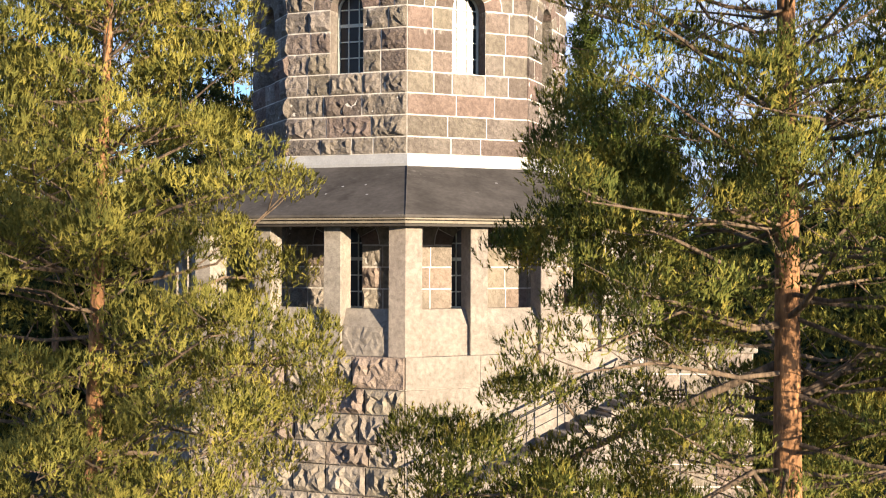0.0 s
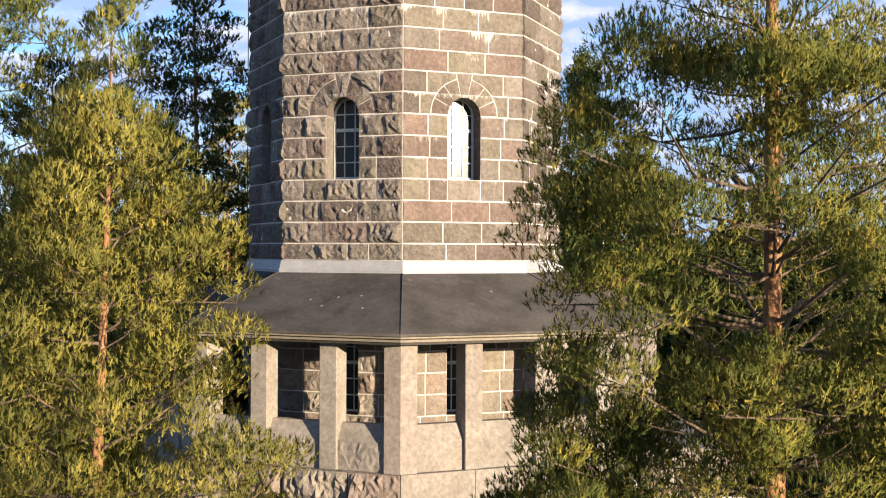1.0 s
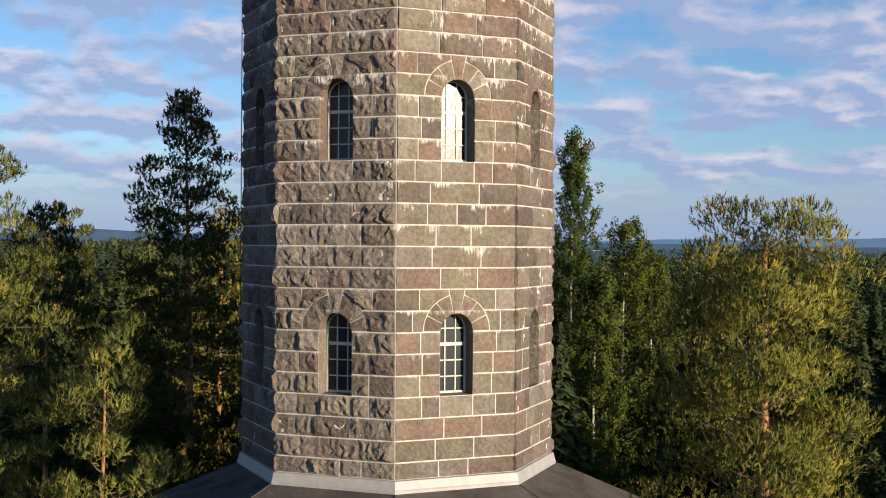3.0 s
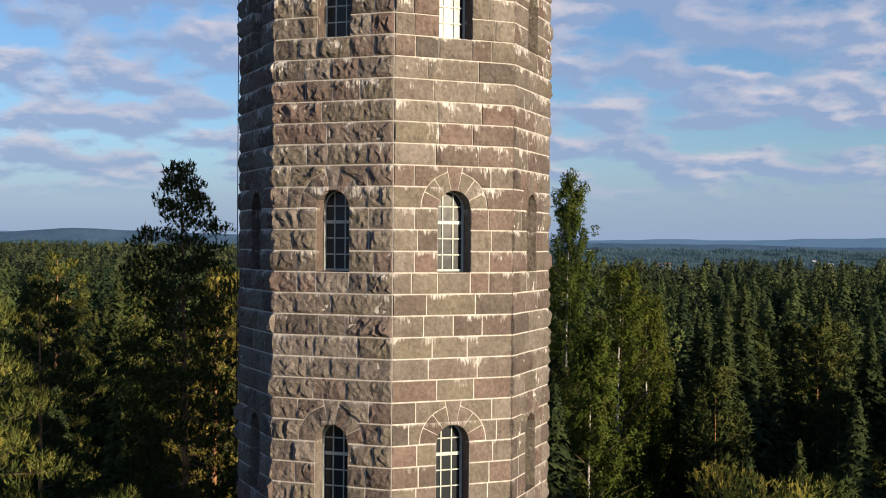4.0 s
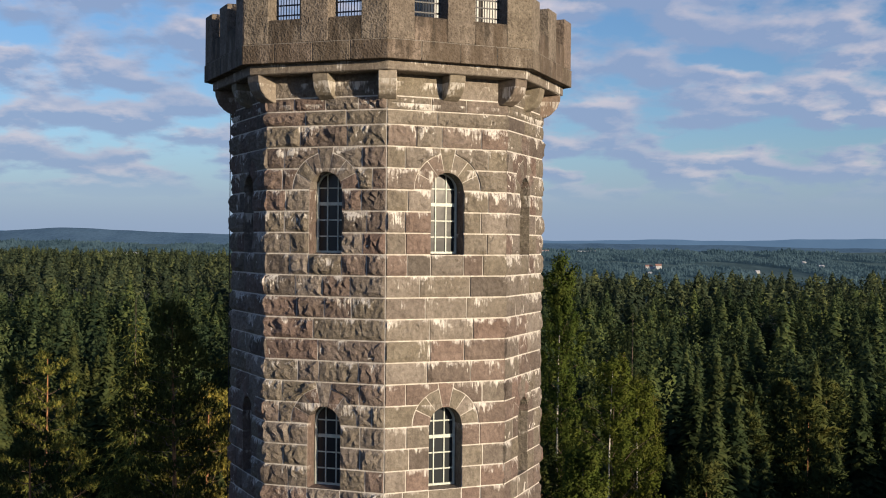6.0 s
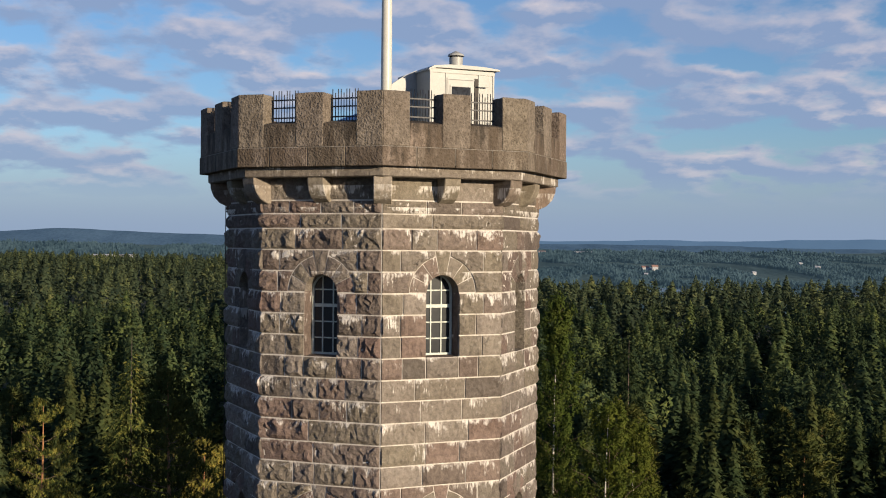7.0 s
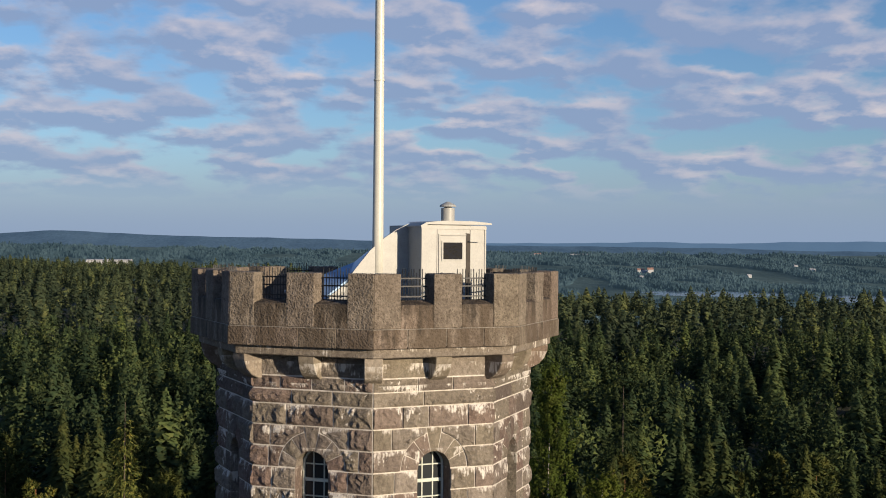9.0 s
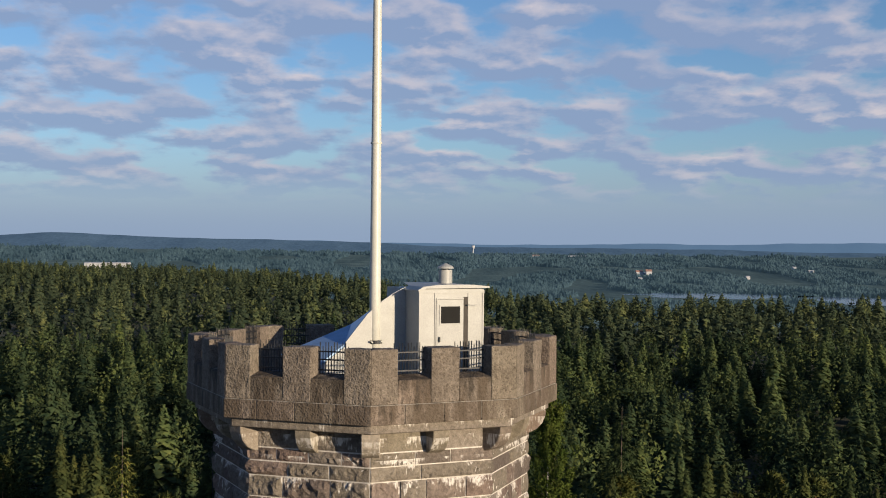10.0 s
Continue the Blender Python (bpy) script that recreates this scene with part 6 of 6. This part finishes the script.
def range_strip(name, r0, r1, z0, z1, height, seed, material, label, rows=10, cols=240, curve=1.0, wave=4.0):
    """A strip of distant land from r0 to r1, rising from z0 to z1 with a wavy crest."""
    rs = np.random.RandomState(seed)
    ph = rs.uniform(0, 6.28, 8)
    fr = np.array([3, 5, 8, 13, 21, 34, 60, 110])
    am = np.array([1, 0.8, 0.6, 0.4, 0.28, 0.2, 0.12, 0.1])
    v, f = [], []
    for j in range(rows + 1):
        s = j / rows
        r = r0 + (r1 - r0) * s
        for i in range(cols + 1):
            a = -0.56 + 1.24 * i / cols
            x, y = r * math.sin(a), r * math.cos(a) - 36
            w = float((am * np.sin(fr * a * 2 + ph)).sum()) / 2.2
            v.append((x, y, z0 + (z1 - z0 + height(a - 0.045) + wave * w) * s ** curve))
    for j in range(rows):
        for i in range(cols):
            k = j * (cols + 1) + i
            f.append((k, k + 1, k + cols + 2, k + cols + 1))
    ob = new(name, mesh_of(name, v, f, material, True))
    tagged(ob, label, "backdrop", kind="structure")
    return ob


# the tints turn bluer and glow more with distance, in place of air
M_FAR1 = mat("hazed_valley_ground", distance_build((0.034, 0.055, 0.063), (0.058, 0.085, 0.088), 0.42, 0.7))
M_FWOODS = mat("hazed_valley_woods", distance_build((0.022, 0.041, 0.055), (0.040, 0.067, 0.083), 0.44))
M_FAR2 = mat("hazed_blue_hills", distance_build((0.040, 0.069, 0.105), (0.054, 0.089, 0.128), 0.6))
M_FAR3 = mat("hazed_pale_hills", distance_build((0.062, 0.108, 0.168), (0.065, 0.113, 0.175), 0.75, 0.0, 0.0))
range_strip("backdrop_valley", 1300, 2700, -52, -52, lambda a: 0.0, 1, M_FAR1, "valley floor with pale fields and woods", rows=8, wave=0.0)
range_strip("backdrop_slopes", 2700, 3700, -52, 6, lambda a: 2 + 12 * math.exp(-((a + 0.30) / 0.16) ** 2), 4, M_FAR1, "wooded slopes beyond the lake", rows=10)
range_strip("backdrop_hills", 3500, 4200, -20, 26, lambda a: 16 * math.exp(-((a + 0.30) / 0.045) ** 2) + 26 * math.exp(-((a + 0.25) / 0.22) ** 2) + 2, 2, M_FAR2, "wooded hills in the distance, tinted blue-green for haze", rows=5, wave=8.0)
range_strip("backdrop_ridge", 4500, 4780, 0, 45, lambda a: 5.0 + 3 * math.sin(a * 9), 3, M_FAR3, "far ridge under the sky, coloured pale blue for haze", rows=3, wave=13.0)

# woods of the valley, as plain spikes of foliage
vrs = np.random.RandomState(17)


def slope_z(x, y):
    r = math.hypot(x, y + 36)
    a = math.atan2(x, y + 36) - 0.045
    if r < 2700:
        return -52.0
    return -52 + (60 + 12 * math.exp(-((a + 0.30) / 0.16) ** 2)) * (r - 2700) / 1000


vs = []
nv = 0
for i in range(82000):
    r = 1450 + 2250 * vrs.uniform(0, 1) ** 0.8
    a = vrs.uniform(-0.36, 0.40)
    x, y = r * math.sin(a + 0.045), r * math.cos(a + 0.045) - 36
    if noise.noise((x * 0.0062, y * 0.0028, 2.0)) > 0.17 and r > 1500:
        continue
    # the lakes and the meadows on their near shore stay open
    if ((x - 600) / 190) ** 2 + ((y - 2090) / 240) ** 2 < 1 or ((x - 815) / 165) ** 2 + ((y - 1930) / 260) ** 2 < 1:
        continue
    z = slope_z(x, y)
    h = vrs.uniform(4, 10) * (1.15 + noise.noise((x * 0.02, y * 0.008, 5.0)))
    w = vrs.uniform(3.0, 7.5)
    for k in range(2):
        th = vrs.uniform(-0.5, 0.5) + k * 1.3
        c0, s0 = math.cos(th) * w, math.sin(th) * w
        vs += [(x - c0, y - s0, z - 1), (x + c0, y + s0, z - 1), (x + vrs.normal(), y, z + h)]
soft = unit(np.array([0.25, -0.8, 0.55]) + 0.35 * vrs.normal(size=(len(vs) // 3, 3)))
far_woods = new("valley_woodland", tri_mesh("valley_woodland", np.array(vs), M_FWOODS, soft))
tagged(far_woods, "hazy woods in the valley round the lake", "forest", kind="stuff")


def water_build(nt, b, n, l):
    b.inputs["Base Color"].default_value = (0.05, 0.08, 0.12, 1)
    b.inputs["Roughness"].default_value = 0.12
    w = noise_tex(n, l, world_pos(n), 0.08, 3)
    bump(n, l, b, w.outputs[0], 0.08, 0.5)


M_LAKE = mat("lake_surface", water_build)
LAKES = ((610, 2190, 170, 130), (830, 2010, 140, 175))
lr = random.Random(4)
for cx, cy, rx, ry in LAKES:
    bm = bmesh.new()
    ring = []
    for i in range(48):
        t = 2 * math.pi * i / 48
        k = 1 + 0.16 * math.sin(3 * t + 1) + 0.1 * math.sin(7 * t) + lr.uniform(-0.04, 0.04)
        ring.append(bm.verts.new((cx + rx * k * math.cos(t), cy + ry * k * math.sin(t), -51.4)))
    bm.faces.new(ring)
    lake = part("lake_water", bm, M_LAKE)
    tagged(lake, "calm lake reflecting the sky among woods", "lake", kind="structure")


def far_house(x, y, w, d, h, roof, wall_m, roof_m, label):
    z = slope_z(x, y)
    hs = empty("house", Matrix.Translation((x, y, z)))
    tagged(hs, label, "house", "distant houses")
    bm = bmesh.new()
    box(bm, -w / 2, w / 2, -d / 2, d / 2, -2, h)
    part("wall", bm, wall_m, hs)
    bm = bmesh.new()
    P = [(-w / 2 - 0.5, -d / 2 - 0.5, h), (w / 2 + 0.5, -d / 2 - 0.5, h), (w / 2 + 0.5, d / 2 + 0.5, h), (-w / 2 - 0.5, d / 2 + 0.5, h), (-w / 2 - 0.5, 0, h + roof), (w / 2 + 0.5, 0, h + roof)]
    v = [bm.verts.new(p) for p in P]
    for q in ((0, 1, 5, 4), (2, 3, 4, 5), (0, 4, 3), (1, 2, 5), (0, 3, 2, 1)):
        bm.faces.new([v[i] for i in q])
    part("roof", bm, roof_m, hs)


M_FWALL = mat("far_white_wall", plain((0.36, 0.38, 0.41), 0.8))
M_FRED = mat("far_red_roof", plain((0.28, 0.17, 0.14), 0.8))
M_FGREY = mat("far_grey_roof", plain((0.45, 0.46, 0.48), 0.7))


def by_angle(px, r):
    a = math.atan((px - 784) / 2177.0) + 0.0445
    return r * math.sin(a), r * math.cos(a) - 36


for (px, r, w, h, rf, red) in ((1024, 3600, 60, 8, 2, 0), (1133, 3000, 12, 9, 5, 1), (1143, 3010, 14, 8, 4, 0), (1150, 2990, 10, 12, 6, 1), (1135, 2880, 10, 5, 3, 0), (1325, 2950, 10, 7, 3, 0), (1437, 3150, 14, 6, 3, 0), (1407, 3260, 10, 6, 3, 0), (943, 3560, 26, 7, 2, 0), (950, 3570, 14, 7, 3, 1)):
    x, y = by_angle(px, r)
    far_house(x, y, w * (1.4 if red else 0.9), 12, h * (0.8 if red else 0.4) + 3, rf * 0.8, M_FWALL, M_FRED if red else M_FGREY, "far red-roofed white house in the valley" if red else "far pale flat-roofed building in the valley")
for (px, w) in ((172, 13), (198, 14), (222, 12), (158, 5)):
    x, y = by_angle(px, 1400)
    hs = far_house(x, y, w, 12, 66.0, 1, M_FWALL, M_FGREY, "far pale building rising over the forest edge")

# water tower on the far hills
x, y = by_angle(839, 3900)
wt = empty("water_tower", Matrix.Translation((x, y, 0)))
tagged(wt, "far white water tower over the wooded hills", "tower")
bm = bmesh.new()
lathe(bm, [(2.2, 8.0), (2.0, 26.0), (5.5, 31.0), (5.5, 36.0), (0.01, 37.0)], n=16)
part("tank", bm, M_FWALL, wt, smooth=True)
